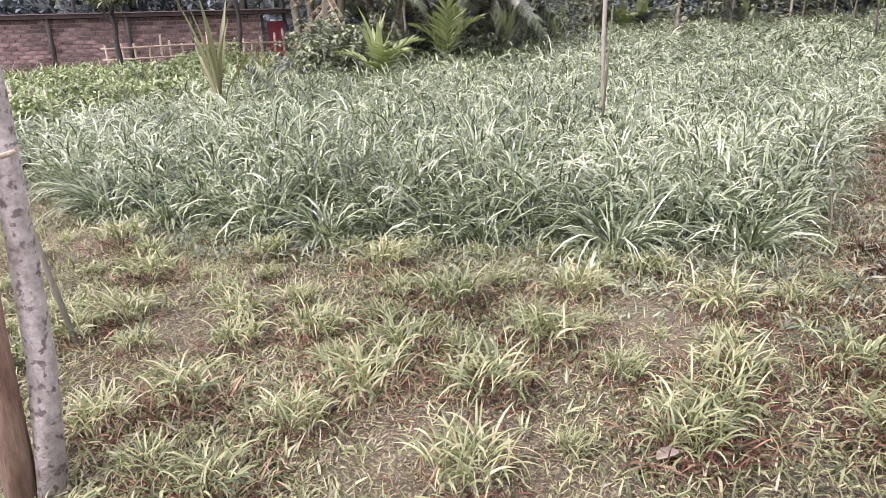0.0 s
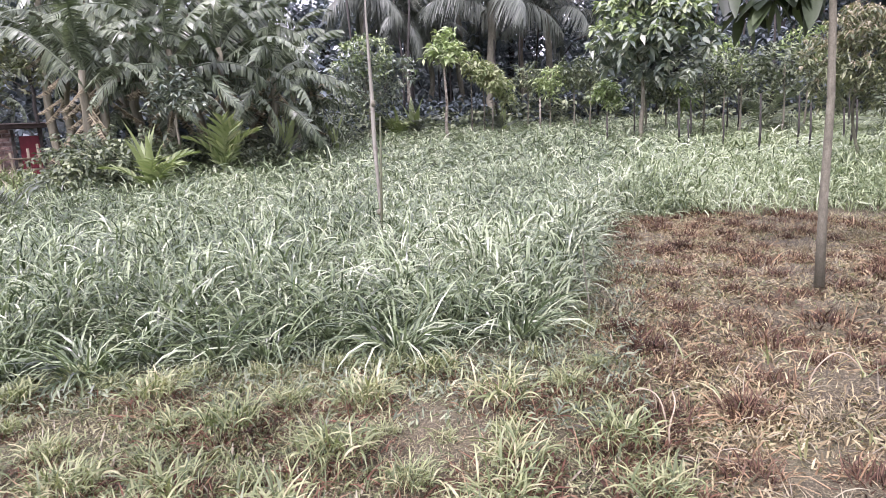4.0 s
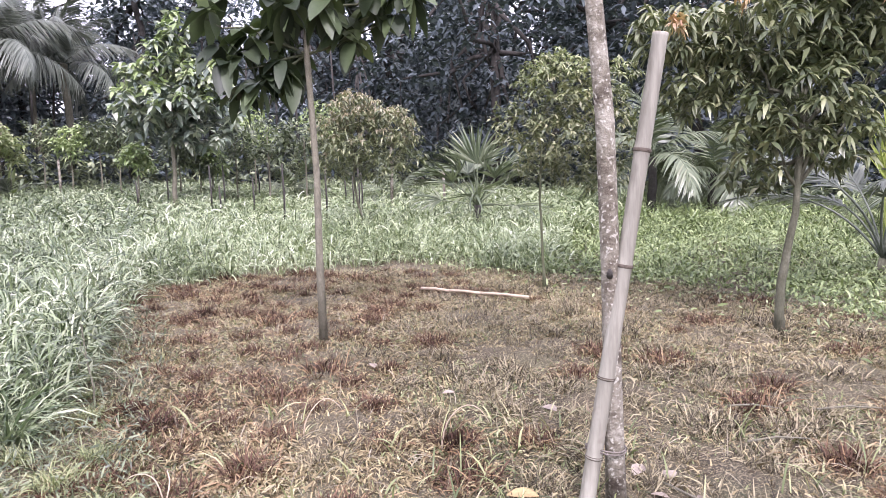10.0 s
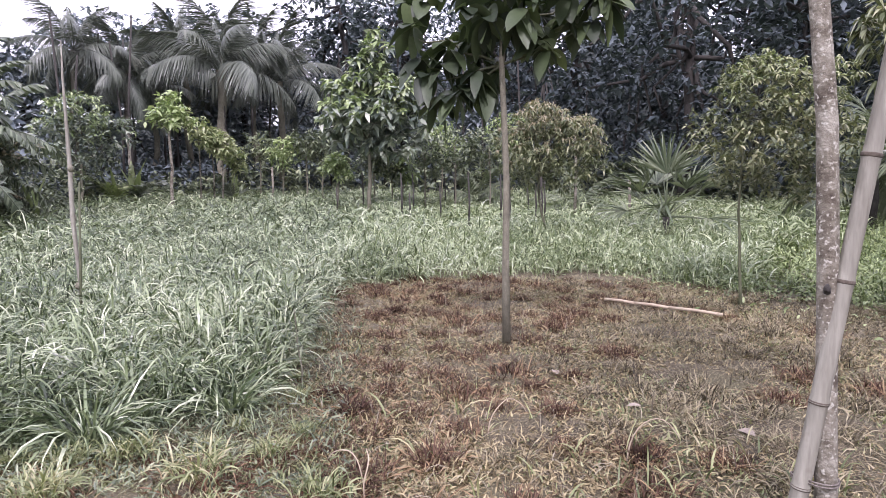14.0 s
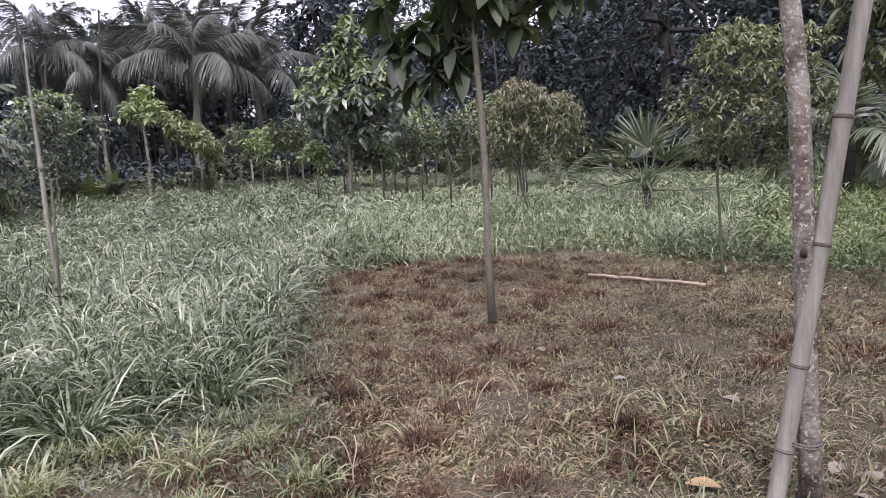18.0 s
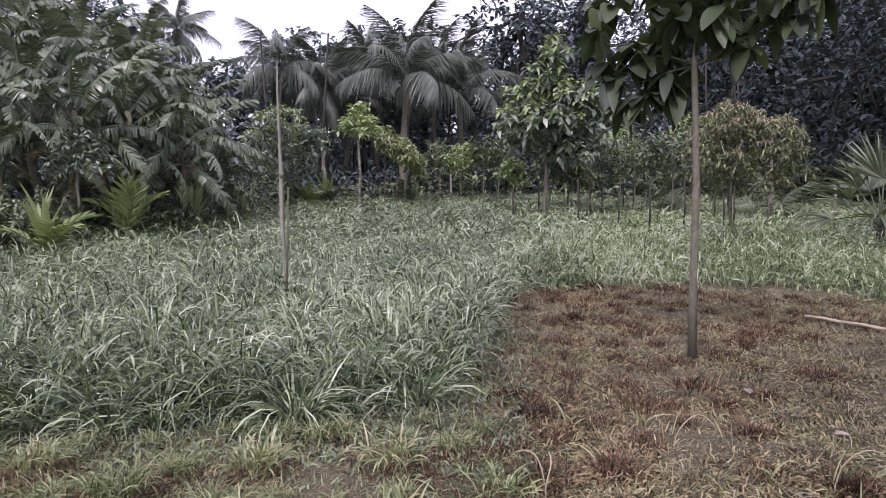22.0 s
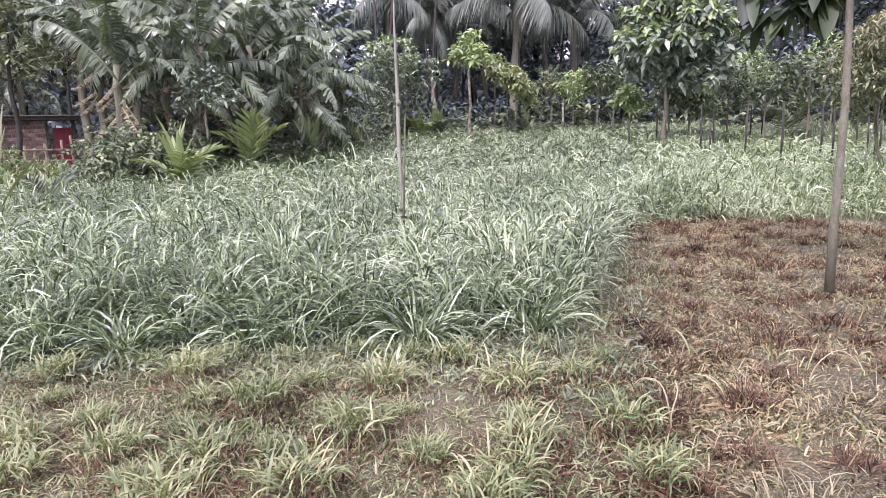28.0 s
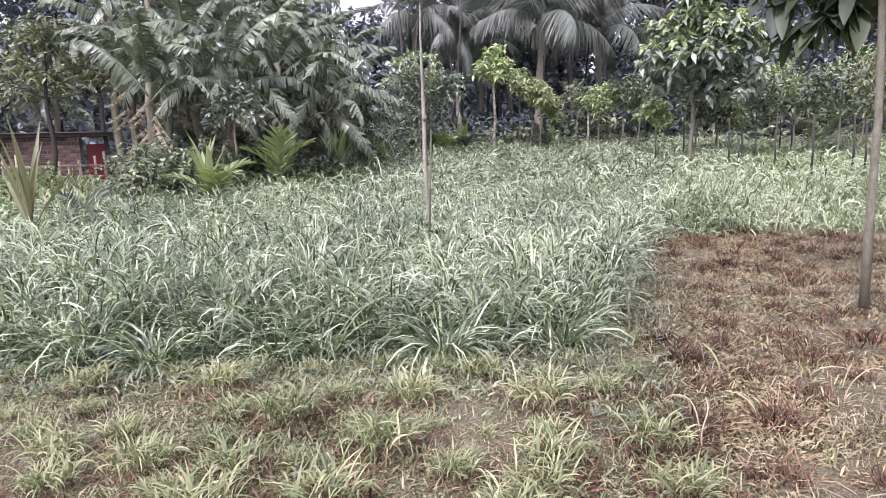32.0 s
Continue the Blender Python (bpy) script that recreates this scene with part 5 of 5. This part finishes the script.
for q_f in range(3):
    rng_f = np.random.default_rng(400 + q_f)
    fan = Build().add(*tube([(0, 0, 0), (0.4, 0, 0.06), (0.8, 0, 0.08)], (0.018, 0.013, 0.009), 6))
    ang_f = np.linspace(-1.25, 1.25, 19) + rng_f.normal(0, 0.03, 19)
    ray_f = np.stack([np.cos(ang_f), np.sin(ang_f), 0.15 + 0.1 * np.abs(ang_f)], 1)
    fan.add(*strips(np.tile([0.78, 0, 0.08], (19, 1)), ray_f, np.tile([0.0, 0, 1], (19, 1)) + rng_f.normal(0, 0.2, (19, 3)), 0.85 * (1 - 0.2 * np.abs(ang_f) / 1.25), 0.042, rng_f.uniform(0.1, 0.6, 19), (0.25, 0.9, 1.0, 0.7, 0.05), 0.5, 3))
    FAN.append(fan.mesh("fan_leaf", M_PALM_YOUNG))
palm("fan_palm", 11.9, 14.6, "young palm with stiff spread grey-green fan leaves", 0.6, 0.06, FAN, 14, 32, tilt=(88, 8), size=1.15, bark=M_BARK_DARK)
palm("young_coconut_in_shade", -2.0, 17.0, "shaded young coconut palm with drooping leaves", 1.5, 0.09, COCO_SHADE, 13, 33, tilt=(78, -20), size=1.1, bark=M_BARK_DARK)
palm("young_coconut_in_shade", -6.5, 18.0, "shaded young coconut palm with drooping leaves", 1.1, 0.09, COCO_SHADE, 13, 34, tilt=(78, -20), size=1.1, bark=M_BARK_DARK)
palm("young_coconut_in_shade", -21.5, 14.5, "shaded young coconut palm with drooping leaves", 0.5, 0.07, COCO_SHADE, 10, 35, tilt=(75, 12), size=1.0, bark=M_BARK_DARK)
palm("young_coconut_in_shade", 19.0, 20.5, "shaded young coconut palm with drooping leaves", 0.4, 0.12, COCO_SHADE, 9, 36, tilt=(70, 5), size=0.85)
palm("young_coconut_in_shade", 27.5, 23.0, "shaded young coconut palm with drooping leaves", 0.4, 0.12, COCO_SHADE, 9, 37, tilt=(70, 5), size=0.8)
PADDLE = [Build().add(*strips([(0, 0, 0)], [(1, 0.03 * q, 0.02)], [(0, 0.1, 1)], 1.0, 0.125 + 0.02 * q, 0.2, (0.08, 0.35, 0.75, 1.0, 0.9, 0.6, 0.06), 0.55, 3)).mesh("leaf", M_SPEAR) for q in (-1, 0, 1)]


def seedling(az, r, label, uprights, spread, feather, seed, size, leaves=None, open_by=1.0, lift=(20, 50)):
    """A young coconut: broad undivided leaves, upright in the middle, a few arching feather leaves outside."""
    rng = np.random.default_rng(seed)
    leaves = leaves or PADDLE
    x, y = spot(az, r)
    t = thing("coconut_seedling", x, y, float(rise(x, y)) - 0.04, label, "palm", "coconut seedlings")
    part("stem", Build().add(*tube([(0, 0, 0), (0, 0, 0.2), (0.01, 0, 0.45)], (0.06, 0.05, 0.03), 8)).mesh("stem", M_STEM), t)
    for i in range(uprights):
        m = pose(0, 0, 0.35, 0, 0, i * 137 + seed * 40) @ pose(0, 0, 0, 0, -82 + rng.uniform(-9, 14) * open_by, 0) @ pose(0, 0, 0, rng.uniform(-50, 50), 0, 0) @ Matrix.Scale(size * rng.uniform(0.75, 1.1), 4)
        part("young_leaf", leaves[i % 3], t, "upright pale yellow-green leaf").matrix_basis = m
    for i in range(spread):
        m = pose(0, 0, 0.3, 0, 0, i * 137 + 60) @ pose(0, 0, 0, 0, -rng.uniform(25, 60), 0) @ Matrix.Scale(size * rng.uniform(0.6, 0.95), 4)
        part("leaf", leaves[i % 3], t).matrix_basis = m
    for i in range(feather):
        m = pose(0, 0, 0.35, 0, 0, i * 110 + seed * 25) @ pose(0, 0, 0, 0, -rng.uniform(*lift), 0) @ Matrix.Scale(size * rng.uniform(0.7, 0.95), 4)
        part("frond", (COCO_PALE if label == PALE_SEEDLING else COCO_YOUNG)[i % 3], t).matrix_basis = m


PALE_SEEDLING = "coconut seedling with upright pale yellowish leaves at the field edge"
GREEN_SEEDLING = "small green coconut seedling with arching leaves at the field edge"
seedling(76.0, 12.8, PALE_SEEDLING, 8, 1, 5, 1, 1.15, open_by=1.3)
seedling(70.4, 15.0, PALE_SEEDLING, 1, 0, 9, 2, 1.35, lift=(50, 80))
seedling(65.6, 16.6, GREEN_SEEDLING, 6, 0, 6, 3, 1.2, lift=(50, 78))
seedling(85.4, 11.6, GREEN_SEEDLING, 0, 2, 4, 4, 0.75)
seedling(56.4, 24.5, PALE_SEEDLING, 2, 3, 6, 5, 1.4)
seedling(55.0, 25.0, GREEN_SEEDLING, 3, 3, 6, 6, 1.6)
seedling(61.5, 18.5, GREEN_SEEDLING, 3, 3, 4, 7, 1.0)
seedling(47.8, 25.5, GREEN_SEEDLING, 2, 3, 5, 8, 1.2)
seedling(88.7, 10.4, "coconut seedling with tall upright half-dry leaves", 8, 2, 0, 9, 1.4, [Build().add(*strips([(0, 0, 0)], [(1, 0.03 * q, 0.02)], [(0, 0.1, 1)], 1.0, 0.066, 0.12, (0.12, 0.45, 0.85, 1.0, 0.8, 0.4, 0.05), 0.5, 3)).mesh("leaf", M_HALF_DRY) for q in (-1, 0, 1)], 0.5)


# ---------------------------------------------------------------- bananas
def banana_leaf(name, seed, length=2.3, width=0.55, arch=0.75, torn=0.5, keep=0.5):
    """A banana leaf along +x: arching midrib, a blade torn into narrow hanging flags."""
    rng = np.random.default_rng(seed)
    s = np.linspace(0, 1, 14)
    line = np.stack([length * s * (1 - 0.2 * s**2), 0.08 * length * np.sin(s * 2.5 + seed) * s, length * (0.55 * s - arch * s**2.0)], 1)
    b = Build().add(*tube(line, np.linspace(0.032, 0.006, 14), 6))
    n = 64
    k = np.linspace(0.12, 0.99, n)
    p = np.stack([np.interp(k, s, line[:, c]) for c in range(3)], 1)
    way = unit(np.stack([np.interp(k, s, np.gradient(line[:, c])) for c in range(3)], 1))
    step = length * 0.87 / n
    for sign in (-1, 1):
        side = np.cross(way, [0, 0, 1.0]) * sign
        # the blade tears into flags a few strips wide
        flag = np.cumsum(rng.uniform(0, 1, n) < keep)
        swing, sag = rng.normal(0, 0.28, n)[flag % n], rng.uniform(0.2, 1.5, n)[flag % n]
        d = unit(side + way * (0.25 + swing[:, None]) + np.array([0, 0, 0.15 if torn < 0.5 else -0.2]))
        ln = width * np.sin(np.clip(k * 0.88 + 0.1, 0, 1) * np.pi) ** 0.4 * rng.uniform(0.7, 1.1, n)[flag % n]
        b.add(*strips(p, d, np.cross(d, way) * sign, ln, step * (1.03 if torn < 0.5 else 0.82), torn * sag, (1.0, 1.0, 0.95, 0.6)))
    return b.mesh(name, M_BANANA)


BANANA = [banana_leaf("leaf", 3, 2.7, 0.25, 0.82, 0.9), banana_leaf("leaf", 4, 2.5, 0.21, 0.7, 1.1), banana_leaf("leaf", 5, 2.7, 0.24, 0.95, 0.9), banana_leaf("leaf", 7, 2.6, 0.22, 0.62, 1.2), banana_leaf("leaf", 6, 2.1, 0.34, 0.4, 0.15, 0.12)]


def banana_plant(az, r, h, seed, count=8, size=1.0, low=70):
    rng = np.random.default_rng(seed)
    x, y = spot(az, r)
    t = thing("banana_plant", x, y, float(rise(x, y)) - 0.05, "banana plant with long torn drooping green leaves", "banana plant", "banana plants")
    top = np.array([rng.uniform(-0.2, 0.2), rng.uniform(-0.2, 0.2), h])
    part("stem", Build().add(*tube(bend((0, 0, 0), top, rng, 0.06, 7), np.linspace(0.13, 0.07, 7), 10)).mesh("stem", M_SHEATH), t)
    for i in range(count):
        el = 80 - low * (i / count) + rng.normal(0, 8)
        m = pose(*(top - [0, 0, 0.05 * i]), 0, 0, i * 137.5 + rng.uniform(-20, 20)) @ pose(0, 0, 0, 0, -el + 25, 0) @ pose(0, 0, 0, rng.uniform(-40, 40), 0, 0) @ Matrix.Scale(size * rng.uniform(0.8, 1.1), 4)
        part("leaf", BANANA[4 if i in (1, 2) and seed % 2 else i % 4], t).matrix_basis = m
    for i in range(6):
        m = pose(*(top * rng.uniform(0.6, 0.95)), 0, 0, rng.uniform(0, 360)) @ pose(0, 0, 0, 0, rng.uniform(55, 80), 0) @ Matrix.Scale(size * rng.uniform(0.5, 0.8), 4)
        part("dead_leaf", BANANA_DEAD, t, "brown hanging dead leaf").matrix_basis = m


BANANA_DEAD = banana_leaf("dead_leaf", 9, 1.9, 0.13, 0.1, 1.6, 0.7)
BANANA_DEAD.materials.clear()
BANANA_DEAD.materials.append(M_DRY)
for k_b, (az_b, r_b, h_b) in enumerate(((81.0, 17.5, 2.9), (79.8, 16.0, 2.6), (78.6, 16.8, 2.8), (76.0, 17.5, 3.7), (74.0, 16.2, 3.0), (72.0, 17.5, 3.9), (70.0, 16.4, 3.0), (68.2, 17.6, 3.4), (66.6, 17.0, 2.6), (64.6, 18.2, 2.3), (77.2, 19.5, 4.6), (73.0, 19.5, 4.6), (75.2, 18.5, 2.2), (69.5, 18.8, 4.2), (86.0, 27, 3.4), (67.5, 20.5, 3.4), (79.5, 19.0, 5.0), (76.5, 21.0, 5.6), (82.0, 20.0, 4.6))):
    banana_plant(az_b, r_b, h_b, 200 + k_b, 10 if k_b < 3 else 17, 0.85 if k_b < 3 else 0.92, 35 if k_b < 3 else 88)


# ---------------------------------------------------------------- the house behind the fence
def house():
    M_BRICKS = [rough_material("old_brick", [(0.3, (0.085 * f, 0.052 * f, 0.046 * f)), (0.5, (0.165 * f, 0.11 * f, 0.096 * f)), (0.75, (0.30 * f, 0.235 * f, 0.20 * f))], 7, 0.9, 0.5) for f in (0.65, 0.92, 1.2, 1.5)]
    M_MORTAR = rough_material("mortar", [(0.3, (0.30, 0.26, 0.24)), (0.7, (0.42, 0.38, 0.35))], 8, 0.95, 0.4)
    M_RED = rough_material("red_paint", [(0.3, (0.10, 0.01, 0.018)), (0.7, (0.19, 0.02, 0.032))], 5, 0.5, 0.1)
    M_ROOF = rough_material("rusty_roof", [(0.3, (0.035, 0.027, 0.024)), (0.7, (0.09, 0.066, 0.055))], 3, 0.8, 0.3)
    x0, y0 = -23.9, 2.95
    h = thing("brick_house", x0, y0, -0.1, "old brick house with a dark roof edge and red door", "house")
    wall_h, length = 1.72, 9.0
    box = lambda b, lo, hi: b.add([(x, y, z) for x in (lo[0], hi[0]) for y in (lo[1], hi[1]) for z in (lo[2], hi[2])], [(0, 1, 3, 2), (4, 6, 7, 5), (0, 4, 5, 1), (2, 3, 7, 6), (0, 2, 6, 4), (1, 5, 7, 3)])
    w = part("wall", box(Build(), (-4, -length, 0), (-0.02, -0.72, wall_h)).mesh("wall", M_MORTAR, False), h)
    rng = np.random.default_rng(4)
    bricks = [box(Build(), (-0.04, 0.0, 0.0), (0.0, 0.315, 0.098)).mesh("brick", mb, False) for mb in M_BRICKS]
    course = 0
    z = 0.02
    while z < wall_h - 0.06:
        y = -length + (0.18 if course % 2 else 0.0)
        while y < -0.95:
            part("brick", bricks[rng.integers(0, 4)], w).matrix_basis = pose(rng.uniform(0.0, 0.016), y + rng.uniform(-0.008, 0.008), z + rng.uniform(-0.004, 0.004), 0, 0, rng.uniform(-1.5, 1.5))
            y += 0.335
        z += 0.122
        course += 1
    d = part("door", box(Build(), (-0.06, -0.55, 0.0), (-0.01, 0.0, 1.5)).mesh("door", M_RED, False), h, "dark red painted door")
    for yy in (-0.72, 0.0):
        part("door_post", box(Build(), (-0.08, yy - 0.03, 0), (0.03, yy + 0.05, 1.7)).mesh("door_post", M_BARK_DARK, False), h)
    part("roof", box(Build(), (-4.6, -length - 0.4, wall_h + 0.02), (0.2, 0.4, wall_h + 0.14)).mesh("roof", M_ROOF, False), h, "dark overhanging roof edge")
    b = Build()
    v = [(0.25, -length - 0.4, wall_h + 0.14), (0.25, 0.4, wall_h + 0.14), (-2.1, 0.4, wall_h + 0.2), (-2.1, -length - 0.4, wall_h + 0.2), (-4.7, 0.4, wall_h + 0.14), (-4.7, -length - 0.4, wall_h + 0.14)]
    b.add(v, [(0, 1, 2, 3), (3, 2, 4, 5), (0, 3, 5, 5), (1, 4, 2, 2)])
    part("roof_slope", b.mesh("roof_slope", M_ROOF, False), h, "low pitched rusty roof")
    for yy in (-6.9, -4.75, -2.9):
        part("porch_post", Build().add(*tube([(0.12, yy, 0), (0.13, yy + 0.02, 0.9), (0.12, yy, wall_h + 0.05)], (0.07, 0.065, 0.06), 8)).mesh("porch_post", M_BARK_DARK), h)
    # bamboo fence before it
    f = thing("bamboo_fence", -21.6, 1.6, 0.0, "short rough bamboo fence of thin pickets and rails", "fence")
    for k in range(16):
        yy = -3.8 + k * 0.32 + rng.uniform(-0.08, 0.08)
        part("picket", Build().add(*tube([(0, yy, -0.1), (rng.uniform(-0.05, 0.05), yy + rng.uniform(-0.08, 0.08), rng.uniform(0.8, 1.2))], 0.036, 6)).mesh("picket", M_STRAW_WOOD), f)
    for zz in (0.5, 0.8):
        part("rail", Build().add(*tube([(0.04, -4.0, zz), (0.05, -1.4, zz + 0.04), (0.04, 1.25, zz)], 0.026, 6)).mesh("rail", M_STRAW_WOOD), f)


house()

# tree before the house, shrubs along the left boundary
leafy_tree("small_house_tree", 95.2, 20.5, "small dark-stemmed tree before the brick house", "tree", [(0, 0, 0), (0.05, 0, 1.0), (0, 0, 2.1)], 0.09, [(0, 0, 2.3, 0.9, 0.5), (0.7, 0.5, 2.5, 0.8, 0.5), (-0.5, -0.7, 2.4, 0.9, 0.5)], 190, 7, 0.24, [M_SHRUB], M_BARK_DARK, 130)
for k_b, (az_b, r_b, h_b) in enumerate(((79.5, 14.2, 1.2), (81.4, 14.2, 0.9), (80.4, 14.8, 1.4), (78.2, 15.0, 1.1), (77.2, 15.6, 1.3), (73.9, 16.2, 1.1), (70.8, 16.4, 1.0), (66.9, 17.2, 1.0), (75.5, 15.6, 0.9), (72.6, 16.2, 1.0), (68.3, 16.6, 0.9), (63.8, 19.0, 1.2), (61.6, 20.5, 2.0), (58.3, 25, 2.2), (87.5, 12.2, 0.5), (91.0, 12.6, 0.55), (94.6, 11.9, 0.6), (98.2, 12.2, 0.65), (102.5, 11.0, 0.6), (99, 14.5, 0.8), (91, 15, 0.7), (95, 15.5, 0.75), (88.2, 19.0, 0.9), (90.2, 18.5, 0.75))):
    leafy_tree("boundary_shrub", az_b, r_b, "leafy green shrub along the field boundary", "shrub", [(0, 0, 0), (0.03, 0, h_b * 0.4), (0, 0, h_b * 0.7)], 0.025, [(0, 0, h_b * 0.6, h_b * 0.6, h_b * 0.45), (0.3, 0.3, h_b * 0.7, h_b * 0.5, h_b * 0.4), (-0.3, -0.3, h_b * 0.5, h_b * 0.5, h_b * 0.4)], 260 if az_b > 86 else 230, 7, 0.075 if az_b > 86 else 0.115, [M_WEED if az_b > 86 else M_SHRUB], M_BARK, 140 + k_b, "boundary shrubs", 0.5, 0.5)


leafy_tree("small_leafy_tree", 73.6, 15.3, "small tree with dull green leaves before the bananas", "tree", [(0, 0, 0), (0.03, 0, 1.0), (0, 0, 2.0)], 0.04, [(0, 0, 2.2, 0.5, 0.45), (0.35, 0.2, 1.9, 0.45, 0.35), (-0.3, -0.2, 1.8, 0.4, 0.35)], 170, 7, 0.15, [M_SHADE_LEAF], M_BARK, 171, droop=0.4, width=0.4)
leafy_tree("bronze_leaved_shrub", 63.6, 19.0, "shrub with reddish bronze young leaves", "shrub", [(0, 0, 0), (0.03, 0, 0.8), (0, 0, 1.6)], 0.04, [(0, 0, 1.7, 0.55, 0.4), (0.3, 0.3, 1.9, 0.45, 0.35), (-0.4, -0.2, 1.4, 0.4, 0.35)], 120, 7, 0.18, [M_SHRUB, M_MANGO_TIP], M_BARK, 172, droop=0.4, width=0.4, tips=45)
leafy_tree("round_shrub_tree", 58.6, 24.0, "rounded light green tree behind the dried pole", "tree", [(0, 0, 0), (0.03, 0, 1.2), (0, 0, 2.4)], 0.06, [(0, 0, 3.2, 1.0, 0.7), (0.8, 0.5, 2.6, 0.9, 0.6), (-0.8, -0.3, 2.6, 0.8, 0.6), (0, 0, 2.1, 1.0, 0.6)], 480, 7, 0.18, [M_SHADE_LEAF, M_LIGHT], M_BARK, 173, droop=0.4, width=0.4, tips=170)
for k_h, (az_h, r_h, h_h) in enumerate(((86.5, 20.5, 4.2), (90.5, 26.5, 5.2), (97.5, 27, 5.0), (83.0, 24.5, 4.6))):
    leafy_tree("garden_tree", az_h, r_h, "leafy green garden tree beside the brick house", "tree", [(0, 0, 0), (0.05, 0, h_h * 0.4), (0, 0, h_h * 0.75)], 0.08, [(0, 0, h_h * 0.85, 1.0, 0.8), (0.5, 0.8, h_h * 0.7, 0.9, 0.6), (-0.4, -0.9, h_h * 0.68, 0.9, 0.6), (0.1, 0.1, h_h, 0.8, 0.6)], 280, 7, 0.2, [M_SHRUB if k_h else M_MANGO_OLIVE], M_BARK_DARK, 180 + k_h, "garden trees", 0.45, 0.42)
part("side_twig", Build().add(*tube([(-0.13, 0.07, 1.25), (-0.16, 0.12, 1.6), (-0.17, 0.2, 2.0)], (0.012, 0.009, 0.005), 6)).mesh("side_twig", M_BARK_PALE), pale)


# ---------------------------------------------------------------- small things on the ground
def fallen_leaf(seed, material, label, x, y, size):
    rng = np.random.default_rng(seed)
    t = thing("fallen_leaf", x, y, float(rise(x, y)) + 0.035, label, "fallen leaf", "fallen leaves", rng.uniform(0, 360))
    part("blade", Build().add(*strips([(0, 0, 0)], [(1, 0, 0.08)], [(0.1, 0.1, 1)], size, size * 0.55, 0.12, (0.1, 0.75, 1.0, 0.8, 0.04), 0.35, 3)).mesh("blade", material), t)
    part("stalk", Build().add(*tube([(-0.05, 0, 0.004), (0, 0, 0.002)], 0.003, 5)).mesh("stalk", M_STEM), t)


M_FALLEN_Y = rough_material("yellow_dead_leaf", [(0.3, (0.28, 0.18, 0.08)), (0.7, (0.42, 0.31, 0.15))], 14, 0.7, 0.3)
M_FALLEN_G = rough_material("grey_dead_leaf", [(0.3, (0.22, 0.18, 0.14)), (0.7, (0.40, 0.35, 0.29))], 14, 0.8, 0.3)
fallen_leaf(1, M_FALLEN_Y, "large yellow fallen leaf on dead grass", -0.16, 3.1, 0.15)
for k_l, (x_l, y_l) in enumerate(((0.33, 3.25), (0.5, 3.2), (0.42, 3.4), (0.62, 3.12), (0.75, 3.3), (0.3, 3.55), (-0.9, 4.4), (-1.7, 4.9), (-0.2, 4.2), (0.9, 3.0), (-1.6, 1.2), (-1.25, 1.0))):
    fallen_leaf(10 + k_l, M_FALLEN_G, "curled grey-brown dead leaf on the ground", x_l, y_l, 0.09 + 0.02 * (k_l % 3))
for k_t, (x_t, y_t, l_t, a_t) in enumerate(((0.55, 3.15, 0.5, -50), (1.0, 4.0, 0.35, 20), (0.95, 4.5, 0.3, 5), (1.5, 4.6, 0.4, 15), (2.3, 5.4, 0.5, 10))):
    tw = thing("twig", x_t, y_t, float(rise(x_t, y_t)) + 0.05, "thin dry twig lying on the ground", "twig", "twigs", a_t)
    part("stick", Build().add(*tube([(-l_t / 2, 0, 0), (0, 0.02, 0.01), (l_t / 2, 0, 0)], (0.007, 0.006, 0.003), 6)).mesh("stick", M_BARK), tw)

# pale bent stalks and stubs standing out of the dead grass
for k_t, (x_t, y_t, l_t, a_t) in enumerate(((-1.55, 3.5, 0.26, 40), (-1.78, 2.62, 0.22, 200), (-1.68, 2.5, 0.24, 120), (-0.75, 3.55, 0.3, 10))):
    st = thing("bent_stalk", x_t, y_t, float(rise(x_t, y_t)) - 0.01, "pale dry grass stalk arching out of the ground", "stalk", "bent stalks", a_t)
    part("stem", Build().add(*tube([(l_t * (1 - math.cos(q * 0.22)) * 0.5, 0.01 * math.sin(q), l_t * 0.9 * math.sin(q * 0.22)) for q in range(12)], np.linspace(0.0045, 0.002, 12), 6)).mesh("stem", M_STRAW_WOOD), st)
